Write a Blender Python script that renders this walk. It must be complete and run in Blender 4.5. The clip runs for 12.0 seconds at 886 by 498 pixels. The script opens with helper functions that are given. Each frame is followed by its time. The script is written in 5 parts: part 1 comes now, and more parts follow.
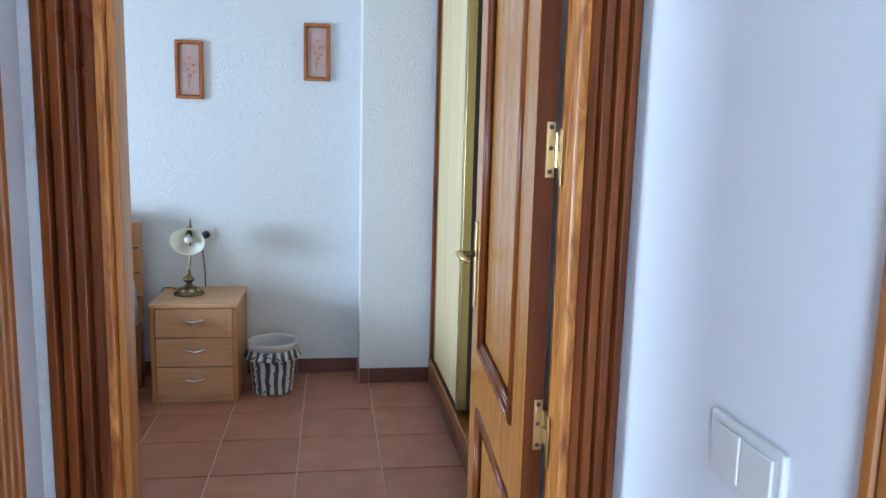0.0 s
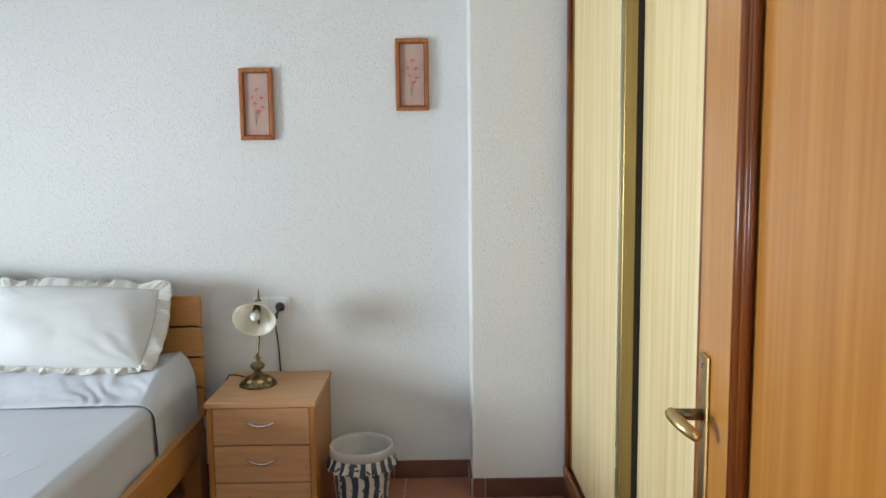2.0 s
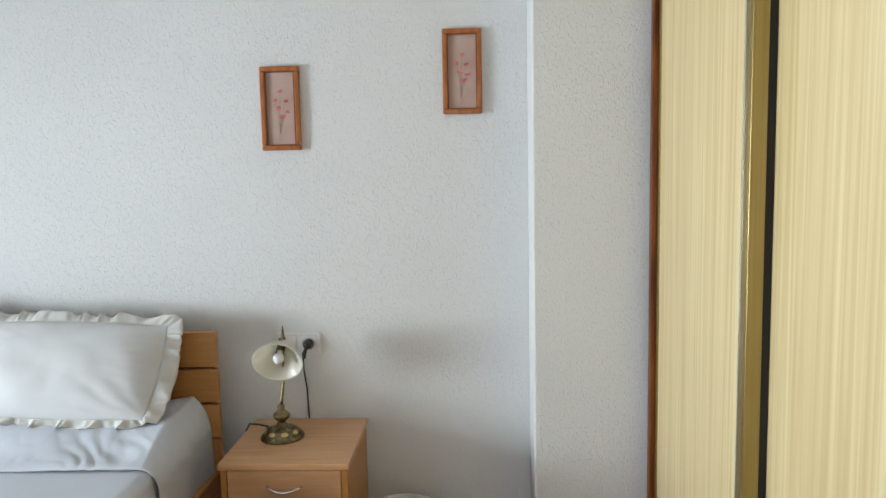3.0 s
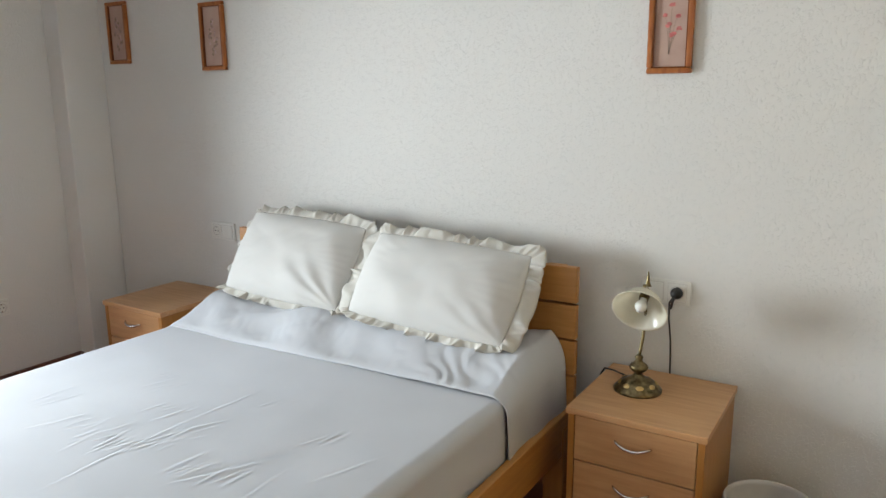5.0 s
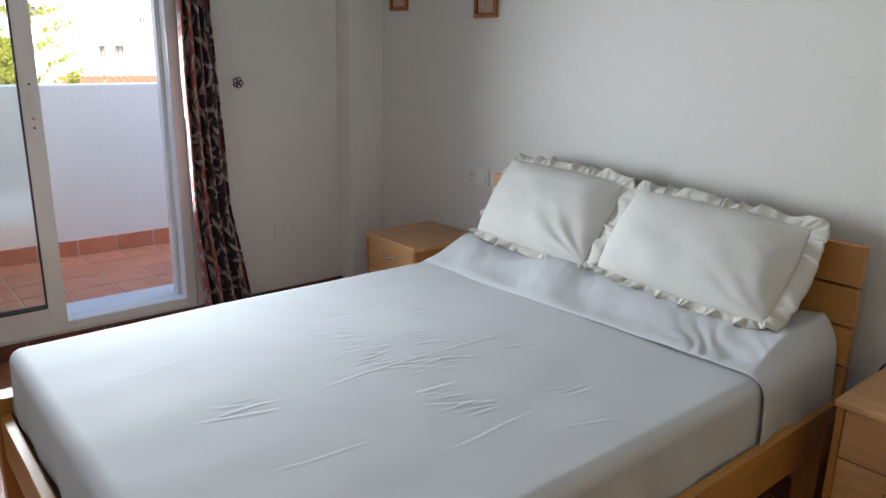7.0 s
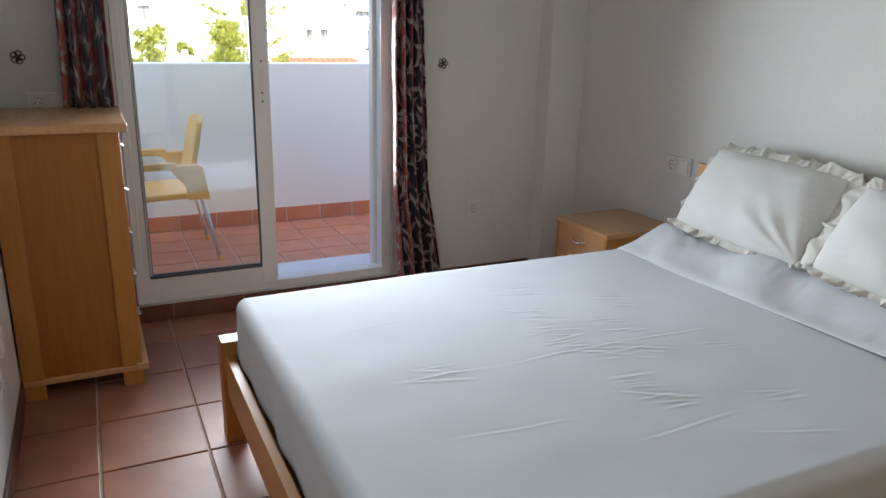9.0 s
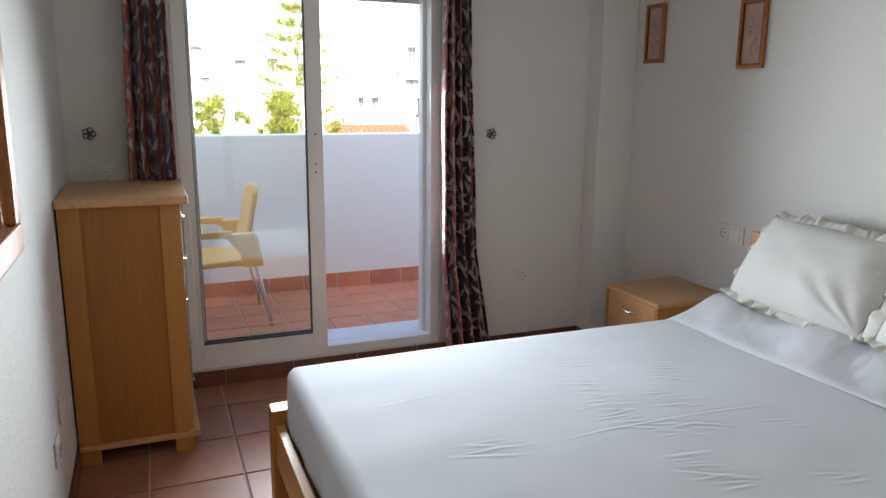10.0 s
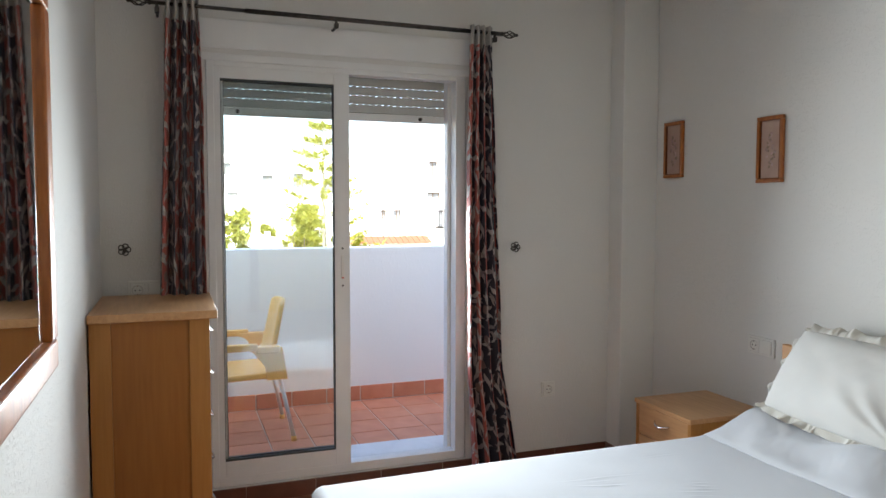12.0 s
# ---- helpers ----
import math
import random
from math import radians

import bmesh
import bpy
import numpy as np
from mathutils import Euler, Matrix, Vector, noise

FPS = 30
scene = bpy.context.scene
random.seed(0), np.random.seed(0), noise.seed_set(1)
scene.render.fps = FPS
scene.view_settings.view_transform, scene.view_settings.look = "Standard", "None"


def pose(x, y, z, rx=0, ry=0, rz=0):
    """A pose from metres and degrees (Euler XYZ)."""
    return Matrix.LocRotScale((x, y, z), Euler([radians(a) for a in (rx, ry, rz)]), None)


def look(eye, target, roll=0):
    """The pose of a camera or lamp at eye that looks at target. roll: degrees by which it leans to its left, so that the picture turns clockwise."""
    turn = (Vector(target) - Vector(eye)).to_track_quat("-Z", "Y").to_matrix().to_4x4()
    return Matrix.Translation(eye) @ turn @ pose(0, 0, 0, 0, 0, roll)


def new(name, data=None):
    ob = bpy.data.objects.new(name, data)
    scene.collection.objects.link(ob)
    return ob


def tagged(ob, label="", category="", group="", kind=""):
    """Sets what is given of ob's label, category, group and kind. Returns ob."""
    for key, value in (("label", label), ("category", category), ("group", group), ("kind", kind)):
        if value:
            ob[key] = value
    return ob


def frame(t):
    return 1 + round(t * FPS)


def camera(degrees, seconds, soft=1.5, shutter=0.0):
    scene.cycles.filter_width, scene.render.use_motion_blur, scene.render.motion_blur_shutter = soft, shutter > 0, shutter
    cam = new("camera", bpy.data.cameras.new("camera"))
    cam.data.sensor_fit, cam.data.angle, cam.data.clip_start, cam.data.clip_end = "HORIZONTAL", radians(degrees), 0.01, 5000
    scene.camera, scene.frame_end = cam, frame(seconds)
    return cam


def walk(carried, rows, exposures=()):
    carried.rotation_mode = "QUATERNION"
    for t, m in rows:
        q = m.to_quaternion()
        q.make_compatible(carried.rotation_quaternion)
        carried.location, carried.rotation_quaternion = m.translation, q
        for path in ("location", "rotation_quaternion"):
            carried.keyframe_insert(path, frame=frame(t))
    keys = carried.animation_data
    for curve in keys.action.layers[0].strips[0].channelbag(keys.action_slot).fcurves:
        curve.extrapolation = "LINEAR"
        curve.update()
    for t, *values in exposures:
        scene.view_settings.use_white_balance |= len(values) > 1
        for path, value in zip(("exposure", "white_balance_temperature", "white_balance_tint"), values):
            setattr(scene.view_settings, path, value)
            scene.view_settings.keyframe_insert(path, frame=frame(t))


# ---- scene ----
cam = camera(62.3, 12.0)
PATH = [
    (0, (0.082, -0.101, 1.334), (0.388, 1.853, 1.039), 1.5),
    (0.5, (0.054, 0.097, 1.356), (0.254, 2.062, 1.038), 0.8),
    (1, (0.055, 0.326, 1.366), (0.217, 2.298, 1.074), 0.2),
    (1.5, (0.087, 0.595, 1.38), (0.19, 2.576, 1.127), 0.0),
    (2, (0.091, 0.832, 1.384), (0.118, 2.819, 1.165), -0.7),
    (2.5, (0.036, 1.103, 1.402), (0.067, 3.094, 1.212), -1.2),
    (4.5, (0.026, 1.559, 1.459), (-0.814, 3.332, 1.07), 0.0),
    (5, (0.004, 1.555, 1.457), (-1.025, 3.218, 1.041), -0.5),
    (5.5, (-0.013, 1.553, 1.437), (-1.191, 3.111, 1.007), 0.0),
    (6, (-0.027, 1.551, 1.429), (-1.318, 3.007, 0.967), 0.4),
    (6.5, (-0.042, 1.544, 1.426), (-1.434, 2.892, 0.928), 0.6),
    (7, (-0.067, 1.514, 1.428), (-1.546, 2.751, 0.899), 1.0),
    (7.5, (-0.065, 1.524, 1.428), (-1.637, 2.629, 0.875), 1.0),
    (9.5, (-0.101, 1.424, 1.408), (-1.868, 2.197, 0.88), 0.8),
    (10, (-0.089, 1.431, 1.442), (-1.904, 2.163, 1.03), 0.5),
    (10.5, (-0.082, 1.418, 1.434), (-1.923, 2.146, 1.153), 0.4),
    (11, (-0.08, 1.414, 1.438), (-1.934, 2.135, 1.233), 0.5),
    (11.5, (-0.09, 1.396, 1.463), (-1.951, 2.11, 1.307), 0.3),
    (12, (-0.086, 1.406, 1.458), (-1.959, 2.098, 1.342), 0.1),
]
EXPOSURE = [(0, 2.68, 4900, 4), (0.5, 2.88, 5950, 6), (1.0, 2.85, 6150, 6), (2.5, 2.5, 5950, 6), (4.5, 2.48, 6550, 7), (5.5, 2.36, 6450, 7), (7.5, 1.98, 6300, 8), (9.5, 2.02, 6350, 8.5), (12, 2.2, 6450, 7.5)]
walk(cam, [(t, look(eye, target, roll)) for t, eye, target, roll in PATH], EXPOSURE)

# ---- world and light ----
SUN_ELEV, SUN_AZ = 50.0, 118.0          # degrees; azimuth clockwise from +y (sun stands over the entrance side)
world = bpy.data.worlds.new("sky")
scene.world = world
world.use_nodes = True
wn = world.node_tree
wn.nodes.clear()
w_out = wn.nodes.new("ShaderNodeOutputWorld")
w_bg = wn.nodes.new("ShaderNodeBackground")
w_sky = wn.nodes.new("ShaderNodeTexSky")
w_sky.sky_type = "NISHITA"
w_sky.sun_disc = False
w_sky.sun_elevation, w_sky.sun_rotation = radians(SUN_ELEV), radians(SUN_AZ)
w_sky.dust_density = 2.0
w_bg.inputs["Strength"].default_value = 0.15
wn.links.new(w_sky.outputs[0], w_bg.inputs[0])
wn.links.new(w_bg.outputs[0], w_out.inputs[0])
sun_data = bpy.data.lights.new("sun", "SUN")
sun_data.energy, sun_data.angle, sun_data.color = 4.5, radians(0.5), (1.0, 0.95, 0.87)
sun = new("sun", sun_data)
az, el = radians(SUN_AZ), radians(SUN_ELEV)
sun.matrix_world = look((0, 0, 30), (-math.sin(az) * math.cos(el), -math.cos(az) * math.cos(el), 30 - math.sin(el)))


def opening_lamp(name, m, width, height, watts, colour, spread=180.0):
    """An area lamp set in an opening to add to the sky's own light."""
    d = bpy.data.lights.new(name, "AREA")
    d.shape, d.size, d.size_y, d.energy, d.color = "RECTANGLE", width, height, watts, colour
    d.spread = radians(spread)
    o = new(name, d)
    o.matrix_world = m
    return o


# Added fill just inside the door; the sky alone leaves the room darker.
opening_lamp("balcony_door_fill_lamp", look((-3.715, 2.28, 1.05), (0, 2.46, 1.22)), 1.08, 0.82, 12.0, (0.89, 0.955, 1.0), 116.0)
# Unseen lamp added to brighten the hall's right wall.
opening_lamp("hall_fill_lamp", look((-0.36, -1.35, 1.05), (1, -1.35, 1.05)), 0.9, 2.0, 12.0, (0.82, 0.91, 1.0))


# ---- materials ----
def rgb(c):
    return (c[0], c[1], c[2], 1.0)


def surf(name, c1, c2, rough=0.5, metal=0.0, scale=(1, 1, 1), grain=6.0, detail=5.0, bump=0.15, bump_scale=120.0, bump_dist=0.002,
         blotch=0.25, blotch_scale=1.6, dark=0.75, coat=0.0, distort=0.0, rand=0.0, sheen=0.0, transmit=0.0, island=0.0, spec=0.5):
    """Two colours mixed by a stretched grain, larger blotches over it, fine relief, and a roughness that varies."""
    m = bpy.data.materials.new(name)
    m.use_nodes = True
    t = m.node_tree
    n, l = t.nodes, t.links
    b = n["Principled BSDF"]
    co = n.new("ShaderNodeTexCoord")
    mp = n.new("ShaderNodeMapping")
    mp.inputs["Scale"].default_value = scale
    l.new(co.outputs["Object"], mp.inputs["Vector"])
    vec = mp.outputs["Vector"]
    if rand:
        oi = n.new("ShaderNodeObjectInfo")
        ad = n.new("ShaderNodeVectorMath")
        ad.operation = "MULTIPLY_ADD"
        ad.inputs[1].default_value = (1, 1, 1)
        sc = n.new("ShaderNodeMath")
        sc.operation = "MULTIPLY"
        sc.inputs[1].default_value = 37.0
        l.new(oi.outputs["Random"], sc.inputs[0])
        l.new(vec, ad.inputs[0])
        l.new(sc.outputs[0], ad.inputs[2])
        vec = ad.outputs[0]
    g = n.new("ShaderNodeTexNoise")
    g.inputs["Scale"].default_value, g.inputs["Detail"].default_value, g.inputs["Distortion"].default_value = grain, detail, distort
    l.new(vec, g.inputs["Vector"])
    r = n.new("ShaderNodeValToRGB")
    r.color_ramp.elements[0].position, r.color_ramp.elements[1].position = 0.32, 0.68
    r.color_ramp.elements[0].color, r.color_ramp.elements[1].color = rgb(c1), rgb(c2)
    l.new(g.outputs["Fac"], r.inputs["Fac"])
    col = r.outputs["Color"]
    bl = n.new("ShaderNodeTexNoise")
    bl.inputs["Scale"].default_value, bl.inputs["Detail"].default_value = blotch_scale, 3.0
    l.new(co.outputs["Object"] if not rand else vec, bl.inputs["Vector"])
    mx = n.new("ShaderNodeMix")
    mx.data_type, mx.blend_type = "RGBA", "MULTIPLY"
    fac = n.new("ShaderNodeMath")
    fac.operation = "MULTIPLY"
    fac.inputs[1].default_value = blotch * 1.6
    l.new(bl.outputs["Fac"], fac.inputs[0])
    l.new(fac.outputs[0], mx.inputs["Factor"])
    l.new(col, mx.inputs["A"])
    mx.inputs["B"].default_value = (dark, dark, dark, 1)
    col = mx.outputs["Result"]
    if rand:
        hs = n.new("ShaderNodeHueSaturation")
        mr = n.new("ShaderNodeMapRange")
        mr.inputs["To Min"].default_value, mr.inputs["To Max"].default_value = 1 - rand, 1 + rand
        l.new(oi.outputs["Random"], mr.inputs["Value"])
        l.new(mr.outputs[0], hs.inputs["Value"])
        l.new(col, hs.inputs["Color"])
        col = hs.outputs[0]
    if island:
        ge = n.new("ShaderNodeNewGeometry")
        hs = n.new("ShaderNodeHueSaturation")
        mr = n.new("ShaderNodeMapRange")
        mr.inputs["To Min"].default_value, mr.inputs["To Max"].default_value = 1 - island, 1 + island
        l.new(ge.outputs["Random Per Island"], mr.inputs["Value"])
        l.new(mr.outputs[0], hs.inputs["Value"])
        l.new(col, hs.inputs["Color"])
        col = hs.outputs[0]
    l.new(col, b.inputs["Base Color"])
    rr = n.new("ShaderNodeMapRange")
    rr.inputs["To Min"].default_value, rr.inputs["To Max"].default_value = max(0.02, rough - 0.07), min(1, rough + 0.07)
    l.new(bl.outputs["Fac"], rr.inputs["Value"])
    l.new(rr.outputs[0], b.inputs["Roughness"])
    b.inputs["Metallic"].default_value = metal
    b.inputs["Specular IOR Level"].default_value = spec
    b.inputs["Coat Weight"].default_value = coat
    b.inputs["Coat Roughness"].default_value = 0.12
    if sheen:
        b.inputs["Sheen Weight"].default_value = sheen
    if transmit:
        b.inputs["Transmission Weight"].default_value = transmit
    if bump:
        bn = n.new("ShaderNodeTexNoise")
        bn.inputs["Scale"].default_value, bn.inputs["Detail"].default_value = bump_scale, 3.0
        l.new(vec, bn.inputs["Vector"])
        bu = n.new("ShaderNodeBump")
        bu.inputs["Strength"].default_value, bu.inputs["Distance"].default_value = bump, bump_dist
        l.new(bn.outputs["Fac"], bu.inputs["Height"])
        l.new(bu.outputs["Normal"], b.inputs["Normal"])
    return m


def plaster(name, colour, strength=0.5, size=105.0):
    """White wall paint over spattered plaster: drops of two sizes that run a little downwards."""
    m = surf(name, colour, tuple(c * 0.97 for c in colour), 0.82, grain=1.3, blotch=0.12, blotch_scale=0.9, dark=0.9, bump=0)
    t = m.node_tree
    n, l = t.nodes, t.links
    co = n.new("ShaderNodeTexCoord")
    mp = n.new("ShaderNodeMapping")
    mp.inputs["Scale"].default_value = (1, 1, 0.6)
    l.new(co.outputs["Object"], mp.inputs["Vector"])
    n1 = n.new("ShaderNodeTexNoise")
    n1.inputs["Scale"].default_value, n1.inputs["Detail"].default_value, n1.inputs["Distortion"].default_value = size, 2.0, 0.6
    n2 = n.new("ShaderNodeTexVoronoi")
    n2.feature = "SMOOTH_F1"
    n2.inputs["Scale"].default_value = size * 0.9
    for x in (n1, n2):
        l.new(mp.outputs[0], x.inputs["Vector"])
    rp = n.new("ShaderNodeValToRGB")
    rp.color_ramp.elements[0].position, rp.color_ramp.elements[1].position = 0.54, 0.68
    l.new(n1.outputs["Fac"], rp.inputs["Fac"])
    sub = n.new("ShaderNodeMath")
    sub.operation = "MULTIPLY_ADD"
    sub.inputs[1].default_value = -0.2
    l.new(n2.outputs["Distance"], sub.inputs[0])
    l.new(rp.outputs["Color"], sub.inputs[2])
    bu = n.new("ShaderNodeBump")
    bu.inputs["Strength"].default_value, bu.inputs["Distance"].default_value = strength, 0.003
    l.new(sub.outputs[0], bu.inputs["Height"])
    l.new(bu.outputs["Normal"], n["Principled BSDF"].inputs["Normal"])
    return m


M_WALL = plaster("plaster_white", (0.70, 0.69, 0.665), 0.46, 135.0)
M_SMOOTH = plaster("smooth_white_paint", (0.78, 0.785, 0.79), 0.06)
M_CEIL = plaster("ceiling_paint", (0.72, 0.72, 0.72), 0.2)
M_OUT = plaster("outer_render", (0.88, 0.88, 0.87), 0.15, 40.0)
M_TILE = surf("terracotta_tile", (0.30, 0.120, 0.066), (0.39, 0.170, 0.102), 0.44, grain=7, detail=6, bump=0.25, bump_scale=18, bump_dist=0.002, blotch=0.18, blotch_scale=2.5, dark=0.75, rand=0.07)
M_GROUT = surf("tile_grout", (0.46, 0.33, 0.26), (0.56, 0.42, 0.34), 0.9, grain=40, bump=0.4, bump_scale=300)
M_SKIRT = surf("skirting_tile", (0.12, 0.045, 0.028), (0.175, 0.068, 0.042), 0.32, grain=9, detail=6, bump=0.2, bump_scale=20, bump_dist=0.003, blotch=0.4, blotch_scale=6, dark=0.6, rand=0.15)
M_OTILE = surf("balcony_tile", (0.56, 0.2, 0.11), (0.66, 0.27, 0.16), 0.45, grain=8, detail=6, bump=0.25, bump_scale=22, bump_dist=0.002, blotch=0.2, blotch_scale=4, dark=0.75, rand=0.07)
M_OGROUT = surf("balcony_grout", (0.62, 0.52, 0.44), (0.7, 0.6, 0.52), 0.9, grain=40, bump=0.4, bump_scale=200)
M_PINE = surf("varnished_pine", (0.10, 0.022, 0.004), (0.235, 0.064, 0.010), 0.3, spec=0.25, scale=(9, 9, 0.55), grain=3.2, detail=4, distort=1.4, bump=0.1, bump_scale=60, blotch=0.3, blotch_scale=3, dark=0.6, coat=0.04)
M_PINEY = surf("varnished_pine_y", (0.15, 0.042, 0.009), (0.34, 0.12, 0.026), 0.32, scale=(9, 0.55, 9), grain=3.2, detail=4, distort=1.4, bump=0.1, bump_scale=60, blotch=0.3, blotch_scale=3, dark=0.6, coat=0.04)
M_JAMB = surf("orange_pine_jamb", (0.25, 0.062, 0.007), (0.66, 0.29, 0.055), 0.32, spec=0.35, scale=(8, 8, 1.5), grain=3.4, detail=3, distort=3.2, bump=0.08, bump_scale=60, blotch=0.3, blotch_scale=3, dark=0.7, coat=0.03)
M_OAK = surf("varnished_door_wood", (0.385, 0.150, 0.024), (0.50, 0.215, 0.040), 0.24, spec=0.45, scale=(14, 14, 0.35), grain=4.0, detail=5, distort=0.12, bump=0.06, bump_scale=80, blotch=0.35, blotch_scale=1.4, dark=0.72, coat=0.15)
M_EDGE = surf("dark_edge_and_rebate_shade", (0.11, 0.026, 0.004), (0.17, 0.048, 0.009), 0.45, spec=0.15, scale=(14, 14, 0.4), grain=4.0, detail=5, bump=0.06, coat=0.05)
M_CREAM = surf("cream_pine_laminate", (0.61, 0.45, 0.2), (0.78, 0.64, 0.36), 0.4, scale=(15, 15, 0.22), grain=2.0, detail=6, distort=1.6, bump=0.05, bump_scale=80, blotch=0.2, blotch_scale=0.9, dark=0.8)
M_BRASSAL = surf("gold_aluminium", (0.34, 0.26, 0.1), (0.4, 0.31, 0.13), 0.38, 0.9, scale=(30, 30, 0.4), grain=5, bump=0.03)
M_SILVER = surf("bright_profile", (0.75, 0.72, 0.6), (0.8, 0.77, 0.66), 0.25, 0.9, bump=0.02)
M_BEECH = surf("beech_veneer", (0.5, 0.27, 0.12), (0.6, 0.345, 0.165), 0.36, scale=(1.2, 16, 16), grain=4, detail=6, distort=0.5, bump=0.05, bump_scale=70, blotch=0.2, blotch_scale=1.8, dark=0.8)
# Beech with the headboard's shade mixed into its colour.
M_BED = surf("shaded_beech", (0.43, 0.195, 0.05), (0.51, 0.245, 0.07), 0.36, scale=(1.2, 16, 16), grain=4, detail=6, distort=0.5, bump=0.05, bump_scale=70, blotch=0.2, blotch_scale=1.8, dark=0.8)
# Upright beech, darkened so its colour carries the shade of the sides.
M_BEECHV = surf("beech_upright_shaded", (0.40, 0.175, 0.04), (0.45, 0.205, 0.052), 0.38, scale=(16, 16, 1.0), grain=4, detail=6, distort=0.5, bump=0.05, bump_scale=70, blotch=0.25, blotch_scale=1.4, dark=0.75)
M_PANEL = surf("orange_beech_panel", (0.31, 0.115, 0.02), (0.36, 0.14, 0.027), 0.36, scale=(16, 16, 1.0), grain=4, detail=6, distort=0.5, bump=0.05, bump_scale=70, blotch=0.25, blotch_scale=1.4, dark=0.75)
# Black that stands in for the shade in gaps and behind fronts.
M_GAPSHADE = surf("gap_shade_black", (0.012, 0.01, 0.009), (0.02, 0.017, 0.014), 0.7, bump=0)
M_CHROME = surf("satin_metal", (0.66, 0.65, 0.64), (0.74, 0.73, 0.72), 0.24, 1.0, bump=0.02)
M_BRASS = surf("brass", (0.56, 0.39, 0.15), (0.68, 0.49, 0.22), 0.3, 1.0, bump=0.05, blotch=0.4, blotch_scale=20)
M_ABRASS = surf("antique_brass", (0.08, 0.06, 0.028), (0.3, 0.23, 0.12), 0.33, 0.95, grain=60, bump=0.3, bump_scale=90, blotch=0.4, blotch_scale=18)
M_BLACK = surf("black_plastic", (0.012, 0.012, 0.013), (0.02, 0.02, 0.02), 0.4, bump=0.03)
M_IRON = surf("dark_iron", (0.06, 0.055, 0.05), (0.1, 0.09, 0.085), 0.42, 0.8, grain=50, bump=0.15)
M_SWITCH = surf("white_plastic", (0.72, 0.71, 0.67), (0.76, 0.75, 0.71), 0.32, bump=0.02, blotch=0.1)
M_SHEET = surf("white_cotton", (0.53, 0.545, 0.58), (0.57, 0.585, 0.62), 0.85, grain=3, bump=0.12, bump_scale=900, bump_dist=0.0006, blotch=0.08, blotch_scale=2, dark=0.9)
M_PILLOW = surf("ivory_cotton", (0.58, 0.572, 0.55), (0.62, 0.612, 0.59), 0.85, grain=3, bump=0.12, bump_scale=900, bump_dist=0.0006, blotch=0.08, blotch_scale=3, dark=0.9)
M_RUFFLE = surf("ivory_ruffle", (0.55, 0.53, 0.48), (0.63, 0.61, 0.56), 0.85, grain=14, bump=0.1, bump_scale=600, blotch=0.15, sheen=0.2)
M_ALU = surf("white_lacquered_aluminium", (0.74, 0.74, 0.73), (0.78, 0.78, 0.77), 0.34, bump=0.03, blotch=0.12)
M_RUBBER = surf("dark_gasket_and_groove_shade", (0.03, 0.04, 0.045), (0.05, 0.06, 0.065), 0.5, bump=0.03)
M_SHUT = surf("grey_shutter_slat", (0.5, 0.5, 0.47), (0.56, 0.56, 0.53), 0.5, bump=0.05, blotch=0.2)
M_MARBLE = surf("white_marble", (0.74, 0.74, 0.74), (0.82, 0.82, 0.82), 0.25, grain=5, distort=1.5, bump=0.03)
M_RESIN = surf("yellow_resin", (0.84, 0.47, 0.13), (0.88, 0.53, 0.18), 0.4, bump=0.05, bump_scale=200, blotch=0.15)
M_ALUM = surf("anodised_tube", (0.72, 0.72, 0.72), (0.8, 0.8, 0.8), 0.3, 0.7, bump=0.02)
M_MAT = surf("picture_paper", (0.42, 0.27, 0.22), (0.56, 0.4, 0.33), 0.7, grain=9, bump=0.05, blotch=0.4, blotch_scale=9, dark=0.7)
M_PETAL = surf("pink_petal_print", (0.45, 0.1, 0.1), (0.62, 0.22, 0.2), 0.7, grain=60, bump=0, island=0.25)
M_STEM = surf("grey_stem_print", (0.24, 0.17, 0.13), (0.3, 0.22, 0.16), 0.7, bump=0)
M_ROSE = surf("faded_rose_print", (0.36, 0.22, 0.2), (0.52, 0.38, 0.36), 0.7, grain=60, bump=0, island=0.3)
M_PFRAME = surf("honey_picture_frame", (0.27, 0.075, 0.014), (0.42, 0.14, 0.03), 0.3, scale=(14, 14, 3), grain=4, bump=0.06, coat=0.1)
M_LEAF = surf("pine_foliage", (0.12, 0.14, 0.03), (0.22, 0.23, 0.065), 0.7, grain=3, bump=0, island=0.4)
M_SHRUB = surf("shrub_foliage", (0.13, 0.15, 0.025), (0.24, 0.24, 0.05), 0.7, grain=2, bump=0, island=0.4)
M_BARK = surf("bark", (0.1, 0.07, 0.05), (0.18, 0.13, 0.1), 0.9, grain=8, bump=0.5, bump_scale=30)
M_PINEBARK = surf("pale_pine_bark", (0.26, 0.23, 0.17), (0.36, 0.32, 0.25), 0.9, grain=8, bump=0.4, bump_scale=30)
M_ROOF = surf("roof_terracotta", (0.2, 0.06, 0.028), (0.27, 0.09, 0.045), 0.8, scale=(1, 6, 1), grain=5, bump=0.4, bump_scale=8, bump_dist=0.02)
M_GROUND = surf("dry_ground", (0.3, 0.26, 0.2), (0.42, 0.37, 0.3), 0.95, grain=0.4, bump=0.3, bump_scale=3, blotch=0.3, blotch_scale=0.05)
M_WINDARK = surf("far_window_glass", (0.16, 0.17, 0.18), (0.24, 0.25, 0.26), 0.2, bump=0)
M_OPAL = surf("opal_glass_shade", (0.82, 0.79, 0.68), (0.86, 0.84, 0.76), 0.2, grain=12, bump=0.1, bump_scale=60, blotch=0.1, transmit=0.45)
